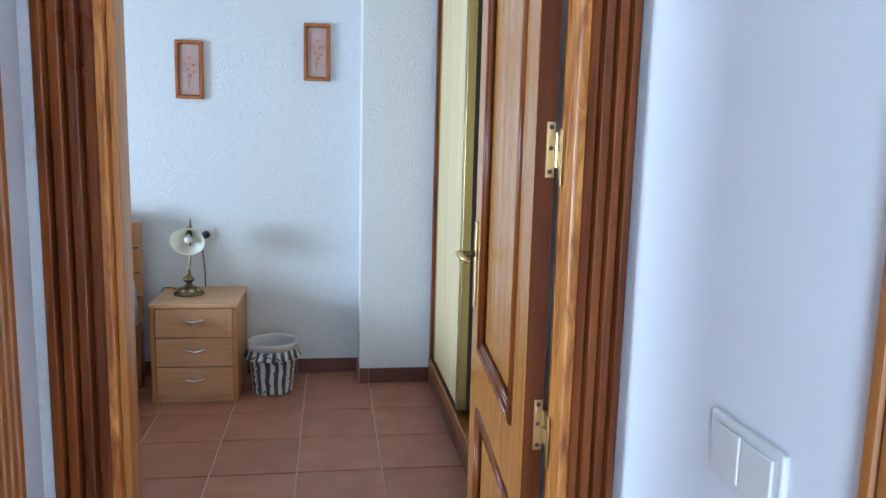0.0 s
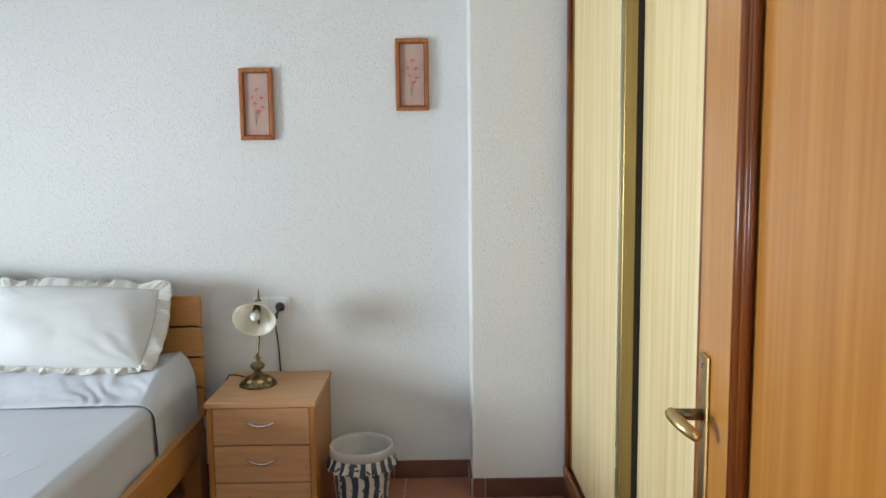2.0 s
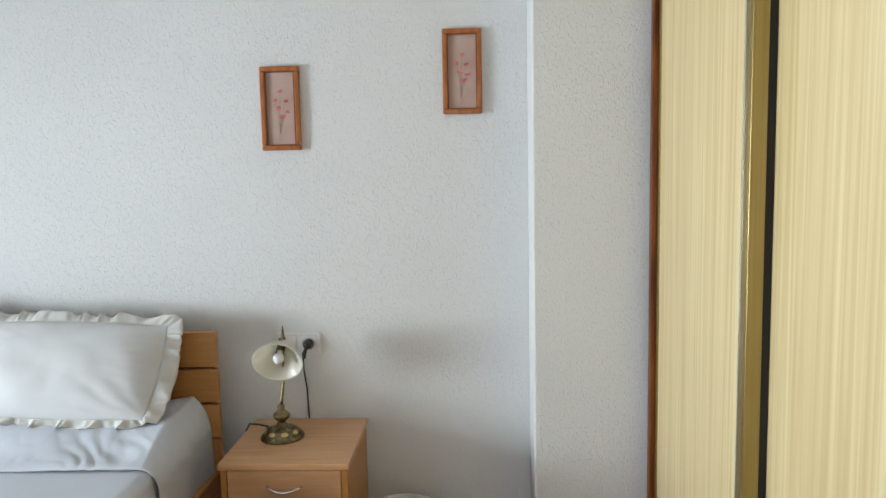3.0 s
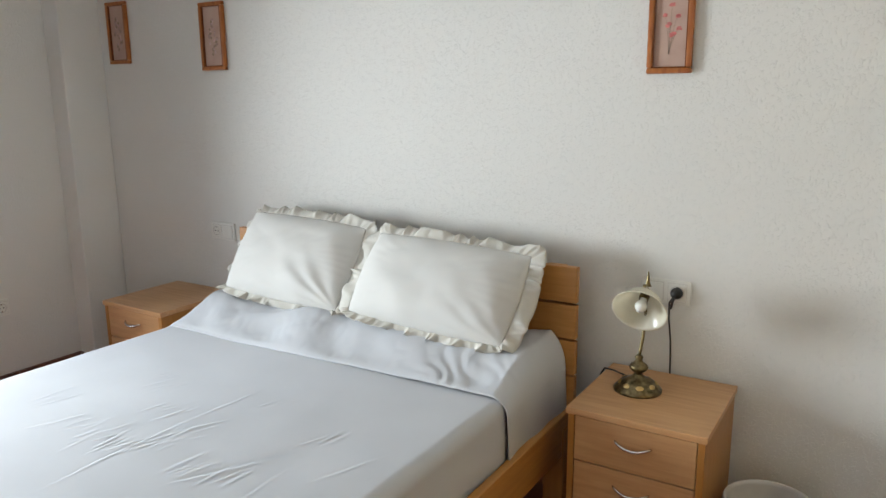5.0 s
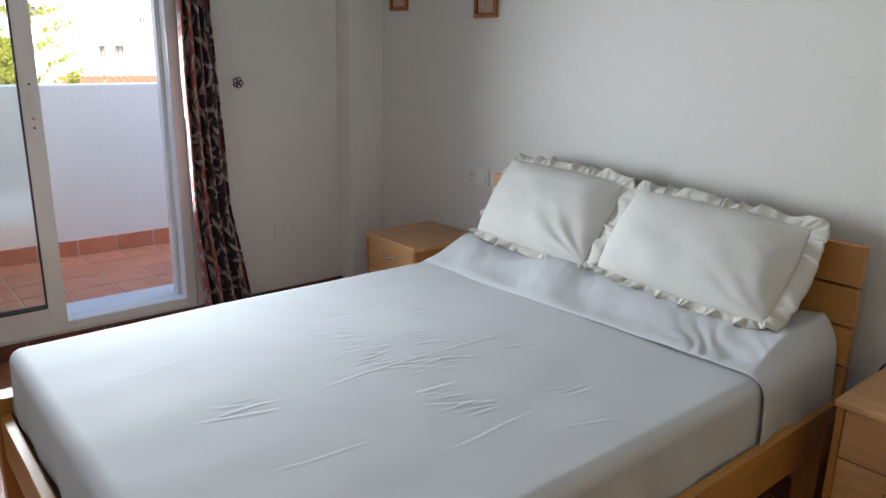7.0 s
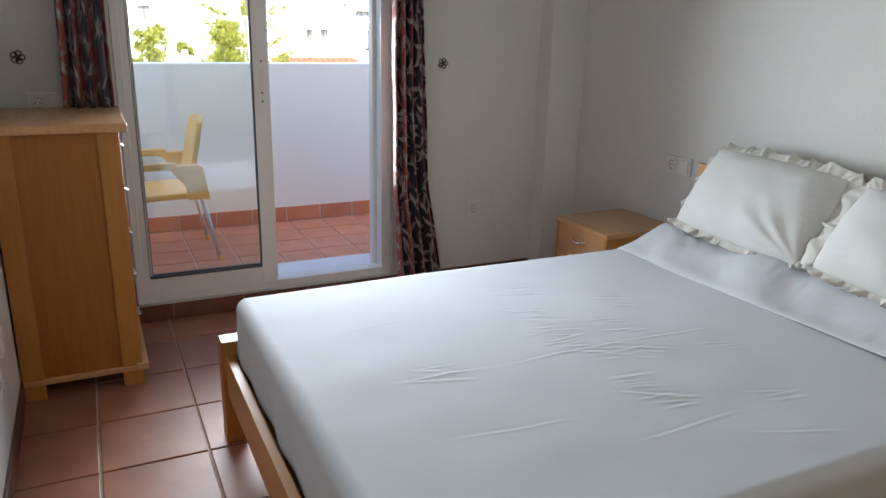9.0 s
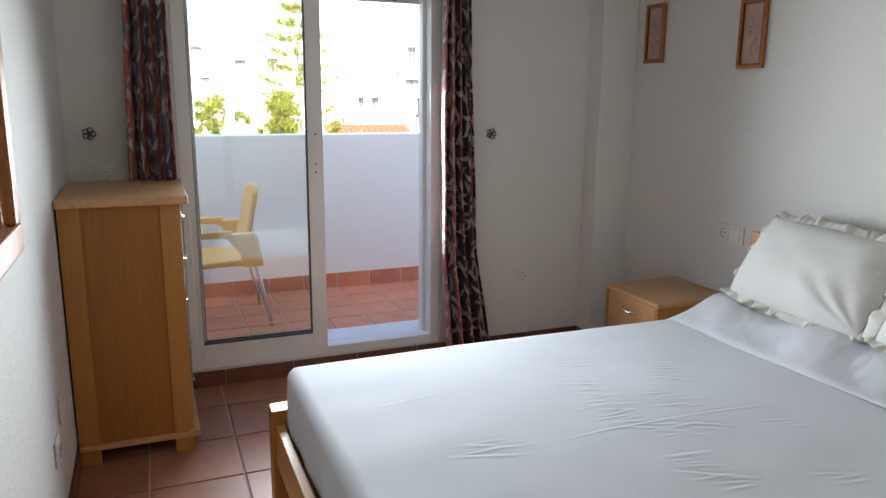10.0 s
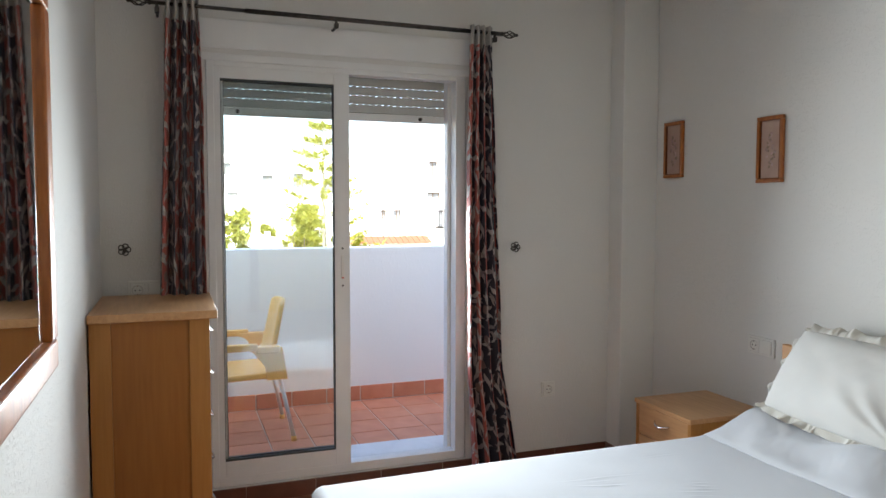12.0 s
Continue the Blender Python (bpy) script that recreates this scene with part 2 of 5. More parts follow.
M_BULB = surf("white_bulb_glass", (0.8, 0.8, 0.78), (0.83, 0.83, 0.81), 0.2, bump=0)
M_LINERSHADE = surf("grey_liner_and_seam_shade", (0.5, 0.47, 0.45), (0.6, 0.57, 0.55), 0.8, grain=10, bump=0.1)
M_MIRROR = surf("mirror_glass", (0.9, 0.92, 0.91), (0.9, 0.92, 0.91), 0.06, 1.0, bump=0, blotch=0.0)
mirror_b = M_MIRROR.node_tree.nodes["Principled BSDF"]
M_MIRROR.node_tree.links.remove(mirror_b.inputs["Roughness"].links[0])
mirror_b.inputs["Roughness"].default_value = 0.02

M_GLASS = bpy.data.materials.new("window_glass")
M_GLASS.use_nodes = True
gb = M_GLASS.node_tree.nodes["Principled BSDF"]
gb.inputs["Base Color"].default_value = (0.95, 0.985, 0.97, 1)
gb.inputs["Roughness"].default_value = 0.0
gb.inputs["Transmission Weight"].default_value = 1.0
gb.inputs["IOR"].default_value = 1.38


def uv_patterned(name, build):
    """A cloth whose colours are drawn in the cloth's own metres (its UV map)."""
    m = surf(name, (0.5, 0.5, 0.5), (0.5, 0.5, 0.5), 0.6, bump=0.1, bump_scale=500, sheen=0.1)
    t = m.node_tree
    uv = t.nodes.new("ShaderNodeUVMap")
    build(t, uv.outputs[0], t.nodes["Principled BSDF"])
    return m


def math_node(t, op, a, b=None):
    x = t.nodes.new("ShaderNodeMath")
    x.operation = op
    for k, v in ((0, a), (1, b)):
        if v is None:
            continue
        if isinstance(v, (int, float)):
            x.inputs[k].default_value = v
        else:
            t.links.new(v, x.inputs[k])
    return x.outputs[0]


def mix_node(t, f, a, b):
    x = t.nodes.new("ShaderNodeMix")
    x.data_type = "RGBA"
    for k, v in (("Factor", f), ("A", a), ("B", b)):
        if isinstance(v, tuple):
            x.inputs[k].default_value = rgb(v)
        elif isinstance(v, (int, float)):
            x.inputs[k].default_value = v
        else:
            t.links.new(v, x.inputs[k])
    return x.outputs["Result"]


def leaf_mask(t, uv, cells, length, width, bend, shift):
    """Curved leaves, one to a cell, each turned its own way."""
    mp = t.nodes.new("ShaderNodeMapping")
    mp.inputs["Location"].default_value = shift
    t.links.new(uv, mp.inputs["Vector"])
    vo = t.nodes.new("ShaderNodeTexVoronoi")
    vo.voronoi_dimensions = "2D"
    vo.inputs["Scale"].default_value, vo.inputs["Randomness"].default_value = cells, 0.7
    t.links.new(mp.outputs[0], vo.inputs["Vector"])
    su = t.nodes.new("ShaderNodeVectorMath")
    su.operation = "SUBTRACT"
    t.links.new(mp.outputs[0], su.inputs[0])
    t.links.new(vo.outputs["Position"], su.inputs[1])
    sp = t.nodes.new("ShaderNodeSeparateColor")
    t.links.new(vo.outputs["Color"], sp.inputs[0])
    ro = t.nodes.new("ShaderNodeVectorRotate")
    ro.rotation_type = "Z_AXIS"
    t.links.new(su.outputs[0], ro.inputs["Vector"])
    t.links.new(math_node(t, "MULTIPLY", sp.outputs[0], 6.28), ro.inputs["Angle"])
    sx = t.nodes.new("ShaderNodeSeparateXYZ")
    t.links.new(ro.outputs[0], sx.inputs[0])
    x = math_node(t, "DIVIDE", sx.outputs[0], length)
    y = math_node(t, "DIVIDE", sx.outputs[1], width)
    xx = math_node(t, "MULTIPLY", x, x)
    y = math_node(t, "ADD", y, math_node(t, "MULTIPLY", math_node(t, "MULTIPLY", xx, x), bend))
    d = math_node(t, "ADD", math_node(t, "ABSOLUTE", y), xx)
    return math_node(t, "LESS_THAN", d, 1.0)


def curtain_cloth(t, uv, b):
    sx = t.nodes.new("ShaderNodeSeparateXYZ")
    t.links.new(uv, sx.inputs[0])
    band = math_node(t, "SINE", math_node(t, "MULTIPLY", sx.outputs[0], 24.0))
    col = mix_node(t, math_node(t, "GREATER_THAN", band, -0.25), (0.012, 0.012, 0.024), (0.30, 0.068, 0.05))
    top = math_node(t, "GREATER_THAN", sx.outputs[1], 2.29)
    col = mix_node(t, leaf_mask(t, uv, 8.5, 0.052, 0.014, 2.2, (0, 0, 0)), col, (0.42, 0.39, 0.37))
    col = mix_node(t, leaf_mask(t, uv, 9.4, 0.044, 0.011, -2.0, (3.1, 1.7, 0)), col, (0.33, 0.29, 0.27))
    col = mix_node(t, leaf_mask(t, uv, 5.0, 0.026, 0.026, 0.0, (7.3, 4.1, 0)), col, (0.16, 0.1, 0.085))
    col = mix_node(t, leaf_mask(t, uv, 9.0, 0.048, 0.010, 1.8, (5.2, 8.3, 0)), col, (0.27, 0.24, 0.23))
    col = mix_node(t, top, col, (0.38, 0.36, 0.34))
    t.links.new(col, b.inputs["Base Color"])


def bin_cloth(t, uv, b):
    nz = t.nodes.new("ShaderNodeTexNoise")
    nz.inputs["Scale"].default_value = 9.0
    t.links.new(uv, nz.inputs["Vector"])
    sx = t.nodes.new("ShaderNodeSeparateXYZ")
    t.links.new(uv, sx.inputs[0])
    ph = math_node(t, "ADD", math_node(t, "MULTIPLY", sx.outputs[0], 135.0), math_node(t, "MULTIPLY", nz.outputs["Fac"], 5.0))
    st = math_node(t, "GREATER_THAN", math_node(t, "SINE", ph), 0.05)
    col = mix_node(t, st, (0.66, 0.6, 0.52), (0.035, 0.06, 0.085))
    col = mix_node(t, leaf_mask(t, uv, 26.0, 0.014, 0.005, 1.5, (0, 0, 0)), col, (0.05, 0.075, 0.1))
    t.links.new(col, b.inputs["Base Color"])


M_CURTAIN = uv_patterned("rust_leaf_curtain_cloth", curtain_cloth)
M_BINCLOTH = uv_patterned("striped_bin_cloth", bin_cloth)


# the opal glass lets half of the light through
ot = M_OPAL.node_tree
o_b, o_out = ot.nodes["Principled BSDF"], ot.nodes["Material Output"]
o_tr = ot.nodes.new("ShaderNodeBsdfTranslucent")
o_tr.inputs["Color"].default_value = (0.9, 0.87, 0.76, 1)
o_mx = ot.nodes.new("ShaderNodeMixShader")
o_mx.inputs[0].default_value = 0.5
o_b.inputs["Transmission Weight"].default_value = 0.0
ot.links.new(o_b.outputs[0], o_mx.inputs[1])
ot.links.new(o_tr.outputs[0], o_mx.inputs[2])
ot.links.new(o_mx.outputs[0], o_out.inputs["Surface"])


# leaves let a part of the sun through
for leaf in (M_LEAF, M_SHRUB):
    lt = leaf.node_tree
    l_tr = lt.nodes.new("ShaderNodeBsdfTranslucent")
    l_tr.inputs["Color"].default_value = (0.62, 0.60, 0.12, 1)
    l_mx = lt.nodes.new("ShaderNodeMixShader")
    l_mx.inputs[0].default_value = 0.6
    lt.links.new(lt.nodes["Principled BSDF"].outputs[0], l_mx.inputs[1])
    lt.links.new(l_tr.outputs[0], l_mx.inputs[2])
    lt.links.new(l_mx.outputs[0], lt.nodes["Material Output"].inputs["Surface"])


# ---- building helpers ----
def bm_new():
    return bmesh.new()


def box(bm, x0, x1, y0, y1, z0, z1, bevel=0.0, seg=2):
    """A box, its edges rounded by bevel."""
    tmp = bmesh.new()
    bmesh.ops.create_cube(tmp, size=1.0)
    bmesh.ops.scale(tmp, vec=(abs(x1 - x0), abs(y1 - y0), abs(z1 - z0)), verts=tmp.verts)
    bmesh.ops.translate(tmp, vec=((x0 + x1) / 2, (y0 + y1) / 2, (z0 + z1) / 2), verts=tmp.verts)
    if bevel:
        bmesh.ops.bevel(tmp, geom=tmp.edges[:], offset=bevel, segments=seg, affect="EDGES", profile=0.5)
    me = bpy.data.meshes.new("tmp")
    tmp.to_mesh(me)
    tmp.free()
    bm.from_mesh(me)
    bpy.data.meshes.remove(me)
    return bm


def sweep(bm, pts, r, n=10, caps=True):
    """A round bar along pts; r is one radius or one per point."""
    pts = [Vector(p) for p in pts]
    rr = r if isinstance(r, (list, tuple)) else [r] * len(pts)
    rings = []
    side = None
    for i, p in enumerate(pts):
        d = (pts[min(i + 1, len(pts) - 1)] - pts[max(i - 1, 0)]).normalized()
        if side is None:
            side = d.orthogonal().normalized()
        side = (side - d * side.dot(d)).normalized()
        up = d.cross(side)
        rings.append([bm.verts.new(p + (side * math.cos(a) + up * math.sin(a)) * rr[i]) for a in [2 * math.pi * k / n for k in range(n)]])
    for a, b in zip(rings, rings[1:]):
        for k in range(n):
            bm.faces.new((a[k], a[(k + 1) % n], b[(k + 1) % n], b[k]))
    if caps:
        bm.faces.new(rings[0][::-1])
        bm.faces.new(rings[-1])
    return bm


def lathe(bm, profile, n=32, m=None, wave=None):
    """Turns (radius, height) pairs round z, then applies the pose m. wave(angle, radius, height) may change the radius."""
    rings = []
    for r, z in profile:
        ring = []
        for k in range(n):
            a = 2 * math.pi * k / n
            q = r if wave is None else wave(a, r, z)
            v = Vector((q * math.cos(a), q * math.sin(a), z))
            ring.append(bm.verts.new(m @ v if m else v))
        rings.append(ring)
    for a, b in zip(rings, rings[1:]):
        for k in range(n):
            bm.faces.new((a[k], a[(k + 1) % n], b[(k + 1) % n], b[k]))
    return bm


def grid(bm, nu, nv, fn, uv=None):
    """A sheet of nu by nv cells through fn(u, v), u and v from 0 to 1; uv(u, v) gives cloth metres."""
    vs = [[bm.verts.new(fn(i / nu, j / nv)) for j in range(nv + 1)] for i in range(nu + 1)]
    lay = bm.loops.layers.uv.verify() if uv else None
    for i in range(nu):
        for j in range(nv):
            f = bm.faces.new((vs[i][j], vs[i + 1][j], vs[i + 1][j + 1], vs[i][j + 1]))
            if uv:
                for lp, (a, b) in zip(f.loops, ((i, j), (i + 1, j), (i + 1, j + 1), (i, j + 1))):
                    lp[lay].uv = uv(a / nu, b / nv)
    return bm


def part(name, bm, material, parent=None, label="", smooth=False, solid=0.0):
    me = bpy.data.meshes.new(name)
    bmesh.ops.recalc_face_normals(bm, faces=bm.faces[:])
    bm.to_mesh(me)
    bm.free()
    me.materials.append(material)
    if smooth:
        me.polygons.foreach_set("use_smooth", [True] * len(me.polygons))
    ob = new(name, me)
    if parent:
        ob.parent = parent
    if label:
        ob["label"] = label
    if solid:
        md = ob.modifiers.new("thickness", "SOLIDIFY")
        md.thickness = solid
    return ob


def thing(name, label, category, at=(0, 0, 0), rz=0.0, group="", kind=""):
    ob = new(name)
    ob.empty_display_size = 0.1
    ob.matrix_world = pose(*at, 0, 0, rz)
    return tagged(ob, label, category, group, kind)


def structure(name, bm, material, label, category):
    return tagged(part(name, bm, material), label, category, kind="structure")


def boxes(*rows, bevel=0.0, seg=2):
    bm = bm_new()
    for r in rows:
        box(bm, *r, bevel=bevel, seg=seg)
    return bm


# ---- the room's shell ----
W, N, S, E = -3.73, 4.005, 1.10, 0.64
TOP = 2.65
DL, DR = -0.232, 0.462            # the bedroom doorway
HL, HR = -0.350, 0.565            # the hall's walls
structure("wall_west", boxes((-4.05, W, 0.2, 1.565, -0.1, TOP), (-4.05, W, 2.885, 4.3, -0.1, TOP), (-4.05, W, 1.565, 2.885, 2.15, TOP), (-4.05, W, 1.565, 2.885, -0.1, 0.085)), M_WALL, "white spattered plaster wall with a balcony door", "wall")
structure("wall_north", boxes((W, 1.4, N, 4.3, -0.1, TOP)), M_WALL, "white spattered plaster wall behind the bed", "wall")
structure("column_north_east", boxes((0.245, 0.70, 3.80, N, 0.0, TOP), bevel=0.006), M_WALL, "white plastered column beside the wardrobe", "column")
structure("column_north_west", boxes((W, -3.60, 3.775, N, 0.0, TOP), bevel=0.006), M_WALL, "white plastered pier in the room corner", "column")
structure("wall_south", boxes((-4.05, DL - 0.03, 1.035, S, -0.1, TOP), (DR + 0.03, 0.76, 1.035, S, -0.1, TOP), (DL - 0.03, DR + 0.03, 1.035, S, 2.06, TOP)), M_WALL, "white plaster wall with the bedroom doorway", "wall")
structure("wall_east", boxes((E, 0.76, S, 2.205, -0.1, TOP), (E, 0.76, 2.205, 3.80, 2.44, TOP), (1.28, 1.4, S, N, -0.1, TOP), (0.76, 1.28, 2.08, 2.20, -0.1, TOP), (0.70, 1.28, 3.80, 3.9, -0.1, TOP)), M_WALL, "white plaster wall round the fitted wardrobe", "wall")
# The gap in the left wall is unseen, added for the hall fill lamp.
structure("wall_hall_left", boxes((-0.46, HL, -2.5, -1.85, -0.1, TOP), (-0.46, HL, -0.85, 1.035, -0.1, TOP), (-0.46, HL, -1.85, -0.85, 2.1, TOP)), M_SMOOTH, "smooth white hall wall", "wall")
structure("wall_hall_right", boxes((HR, 0.70, -2.5, 1.035, -0.1, TOP)), M_SMOOTH, "smooth white hall wall", "wall")
structure("wall_hall_end", boxes((-0.46, 0.70, -2.62, -2.5, -0.1, TOP)), M_SMOOTH, "plain white wall at the hall's end", "wall")
structure("ceiling", boxes((-4.05, 1.4, -2.62, 4.3, TOP, TOP + 0.25)), M_CEIL, "plain white ceiling", "ceiling")
floor_ob = structure("floor", boxes((-3.75, 1.4, S - 0.07, 4.05, -0.12, -0.006), (-0.46, 0.70, -3.2, S - 0.07, -0.12, -0.006)), M_GROUT, "terracotta tiled floor with pale joints", "floor")


def fluted(bm, length, width, depth, grooves=4):
    """A moulded casing board: a run of rounded ribs across its width (x), depth along -y, length along z."""
    n = grooves * 10
    prof = []
    for k in range(n + 1):
        u = k / n
        rib = min(1.0, 1.6 * abs(math.sin(math.pi * grooves * u)))
        edge = min(1.0, min(u, 1 - u) / 0.06)
        prof.append((width * u, -depth * (0.35 + 0.65 * rib ** 0.6) * edge ** 0.5))
    lo = [bm.verts.new((x, y, 0)) for x, y in prof]
    hi = [bm.verts.new((x, y, length)) for x, y in prof]
    for k in range(n):
        bm.faces.new((lo[k], lo[k + 1], hi[k + 1], hi[k]))
    bm.faces.new(lo + [])
    bm.faces.new(hi[::-1])
    bm.faces.new((lo[0], hi[0], hi[n], lo[n]))
    return bm


def placed(bm, m):
    bmesh.ops.transform(bm, matrix=m, verts=bm.verts[:])
    return bm


# bedroom doorway: frame, fluted casings, and the open leaf
frame_door = thing("door_frame", "varnished pine door frame with fluted casings", "door frame", kind="structure")
part("jamb", boxes((DL - 0.03, DL, 1.015, 1.13, 0, 2.03), bevel=0.004), M_JAMB, frame_door)
part("jamb", boxes((DR, DR + 0.03, 1.015, 1.086, 0, 2.03), bevel=0.004), M_JAMB, frame_door)
# The rebate's shade is put in as a dark strip of colour.
part("rebate", boxes((DR + 0.016, DR + 0.03, 1.086, 1.13, 0, 2.03)), M_EDGE, frame_door, "rebate behind the hinges, darkened for its shade")
part("head", boxes((DL - 0.03, DR + 0.03, 1.015, 1.13, 2.03, 2.06), bevel=0.004), M_PINE, frame_door)
part("door_stop", boxes((DL, DL + 0.012, 1.03, 1.085, 0, 2.03), bevel=0.003), M_OAK, frame_door)
part("casing", placed(fluted(bm_new(), 2.09, 0.090, 0.022), pose(DL - 0.098, 1.032, 0)), M_PINE, frame_door)
part("casing", placed(fluted(bm_new(), 2.09, 0.09, 0.022), pose(DR + 0.012, 1.032, 0)), M_PINE, frame_door)
part("room_casing", placed(fluted(bm_new(), 2.09, 0.08, 0.018), pose(DL - 0.005, 1.102, 0, 0, 0, 180)), M_PINE, frame_door)
part("room_casing", placed(fluted(bm_new(), 2.09, 0.08, 0.018), pose(DR + 0.085, 1.102, 0, 0, 0, 180)), M_PINE, frame_door)

# neighbouring hall doors, shut
for side, y0, name in ((-1, 0.925, "hall_door"), (1, 0.450, "hall_door")):
    x = HL if side < 0 else HR
    hd = thing(name, "shut varnished pine door with a fluted casing in the hall", "door", (x, y0, 0), kind="structure")
    rot = 90 if side < 0 else -90
    off = -0.09 if side < 0 else 0.0
    part("casing", placed(fluted(bm_new(), 2.09, 0.09, 0.022), pose(0, off, 0, 0, 0, 90) if side < 0 else pose(0, 0, 0, 0, 0, -90)), M_PANEL, hd)
    bm = boxes((-side * 0.004 - 0.004, -side * 0.004 + 0.004, -0.75, -0.09, 0, 2.03), bevel=0.002)
    part("leaf", bm, M_PANEL, hd)
    part("casing", placed(fluted(bm_new(), 2.09, 0.09, 0.022), pose(0, -0.84, 0, 0, 0, 90) if side < 0 else pose(0, -0.75, 0, 0, 0, -90)), M_PANEL, hd)


def open_leaf():
    """The door leaf, local x from the hinge to the lock edge, its hall-side face at -y."""
    L, T, H = 0.77, 0.036, 2.0
    d = thing("door_leaf", "open varnished wooden panel door with brass lever handle", "door", (DR + 0.003, 1.126, 0.012), 85.8)
    bm = bm_new()
    rails = ((0, 0.112, 0, H), (L - 0.148, L, 0, H), (0.112, L - 0.148, 0, 0.17), (0.112, L - 0.148, 0.62, 0.76), (0.112, L - 0.148, H - 0.12, H))
    for a, b, c, e in rails:
        box(bm, a, b, 0, T, c, e, bevel=0.002, seg=1)
    part("stile_and_rail_frame", bm, M_OAK, d)
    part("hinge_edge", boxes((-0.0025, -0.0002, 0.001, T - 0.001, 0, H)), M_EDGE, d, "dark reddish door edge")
    for z0, z1 in ((0.17, 0.62), (0.76, H - 0.12)):
        part("panel", boxes((0.112, L - 0.148, 0.011, T - 0.011, z0, z1)), M_OAK, d)
        for fy, s in ((0.0, -1), (T, 1)):
            bm = bm_new()
            for r, o in ((0.011, 0.012), (0.006, 0.028), (0.005, 0.039)):
                pts = [(0.112 + o, fy + 0.004 * -s, z0 + o), (L - 0.148 - o, fy + 0.004 * -s, z0 + o), (L - 0.148 - o, fy + 0.004 * -s, z1 - o), (0.112 + o, fy + 0.004 * -s, z1 - o)]
                for a, b in zip(pts, pts[1:] + pts[:1]):
                    sweep(bm, (a, b), r, 8)
            part("panel_moulding", bm, M_PINE, d, "darker brown rounded moulding", smooth=True)
    for z in (0.768, 1.262):
        h = part("hinge", boxes((-0.0045, -0.0026, 0.001, 0.017, z, z + 0.095), bevel=0.0008), M_BRASS, d, "worn brass hinge")
        bm = bm_new()
        sweep(bm, ((-0.011, -0.004, z + 0.018), (-0.011, -0.004, z + 0.046)), 0.0062, 12)
        box(bm, -0.0050, -0.0028, -0.004, 0.004, z + 0.048, z + 0.076)
        sweep(bm, ((-0.011, -0.004, z + 0.048), (-0.011, -0.004, z + 0.076)), 0.0062, 12)
        box(bm, -0.048, -0.011, -0.0015, 0.0, z + 0.018, z + 0.046)
        box(bm, -0.062, -0.046, 0.002, 0.0042, z - 0.012, z + 0.082, bevel=0.0008)
        part("knuckle", bm, M_BRASS, h)
        for q in (0.010, 0.050, 0.086):
            bm = bm_new()
            lathe(bm, ((0.0001, 0.0012), (0.003, 0.001), (0.0042, 0)), 12, pose(-0.0045, 0.009, z + q, 0, -90, 0))
            part("screw", bm, M_IRON, h)
    for fy, s in ((0.0, -1), (T, 1)):
        pl = part("handle_plate", boxes((L - 0.060, L - 0.024, fy + min(0, s * 0.006), fy + max(0, s * 0.006), 0.862, 1.102), bevel=0.0028, seg=3), M_BRASS, d, "aged brass handle plate")
        bm = bm_new()
        sweep(bm, ((L - 0.042, fy, 1.013), (L - 0.042, fy + s * 0.046, 1.013)), 0.0085, 14)
        part("spindle", bm, M_ABRASS, pl, smooth=True)
        bm = bm_new()
        sweep(bm, [(L - 0.042 - 0.058 * math.sin(k / 10 * 1.5), fy + s * (0.050 - 0.024 * (k / 10) ** 2), 1.015 - 0.016 * (k / 10) ** 2) for k in range(11)], [0.0095 - 0.0015 * abs(k - 4) / 6 for k in range(11)], 14)
        part("lever", bm, M_BRASS, pl, "curved brass lever", smooth=True)
        bm = bm_new()
        lathe(bm, ((0.0001, 0.0012), (0.003, 0.001), (0.0042, 0)), 12, pose(L - 0.042, fy + s * 0.0062, 1.085, 90 if s < 0 else -90, 0, 0))
        part("screw", bm, M_IRON, pl)
    return d


open_leaf()

# hall light switch
hs = thing("hall_light_switch", "white plastic double rocker switch on the hall wall", "light switch", (HR, 0.64, 0.972))
part("plate", boxes((-0.010, 0, -0.075, 0.075, -0.041, 0.041), bevel=0.004, seg=3), M_SWITCH, hs)
for y in (-0.032, 0.032):
    part("rocker", boxes((-0.014, -0.010, y - 0.029, y + 0.029, -0.03, 0.03), bevel=0.002), M_SWITCH, hs)


# ---- fitted wardrobe ----
wd = thing("sliding_wardrobe", "fitted wardrobe with cream pine sliding doors and gold edge profile", "wardrobe", (E, 2.2, 0))
part("bottom_rail", boxes((-0.012, 0.10, 0.0, 1.58, 0.085, 0.125), bevel=0.006), M_PINEY, wd, "brown wooden bottom rail")
part("bottom_casing", boxes((-0.02, -0.004, 0.0, 1.565, 0.095, 0.150), bevel=0.006), M_PINEY, wd)
part("casing", placed(fluted(bm_new(), 2.34, 0.10, 0.018), pose(-0.002, 0.078, 0.1, 0, 0, -90)), M_PINE, wd, "fluted brown casing")
part("casing", boxes((-0.014, 0.008, 1.538, 1.572, 0.1, 2.44), bevel=0.006), M_PINE, wd)
part("head_casing", boxes((-0.014, 0.10, 0.0, 1.585, 2.40, 2.44), bevel=0.005), M_PINEY, wd)
dr1 = part("sliding_door", boxes((0.008, 0.034, 0.762, 1.54, 0.15, 2.40), bevel=0.001, seg=1), M_CREAM, wd, "cream pine-patterned sliding door")
part("edge_profile", boxes((0.004, 0.040, 0.752, 0.762, 0.15, 2.40), bevel=0.001, seg=1), M_BRASSAL, dr1, "gold aluminium edge profile")
part("grip_strip", boxes((0.001, 0.009, 0.756, 0.784, 0.15, 2.40), bevel=0.002), M_BRASSAL, dr1)
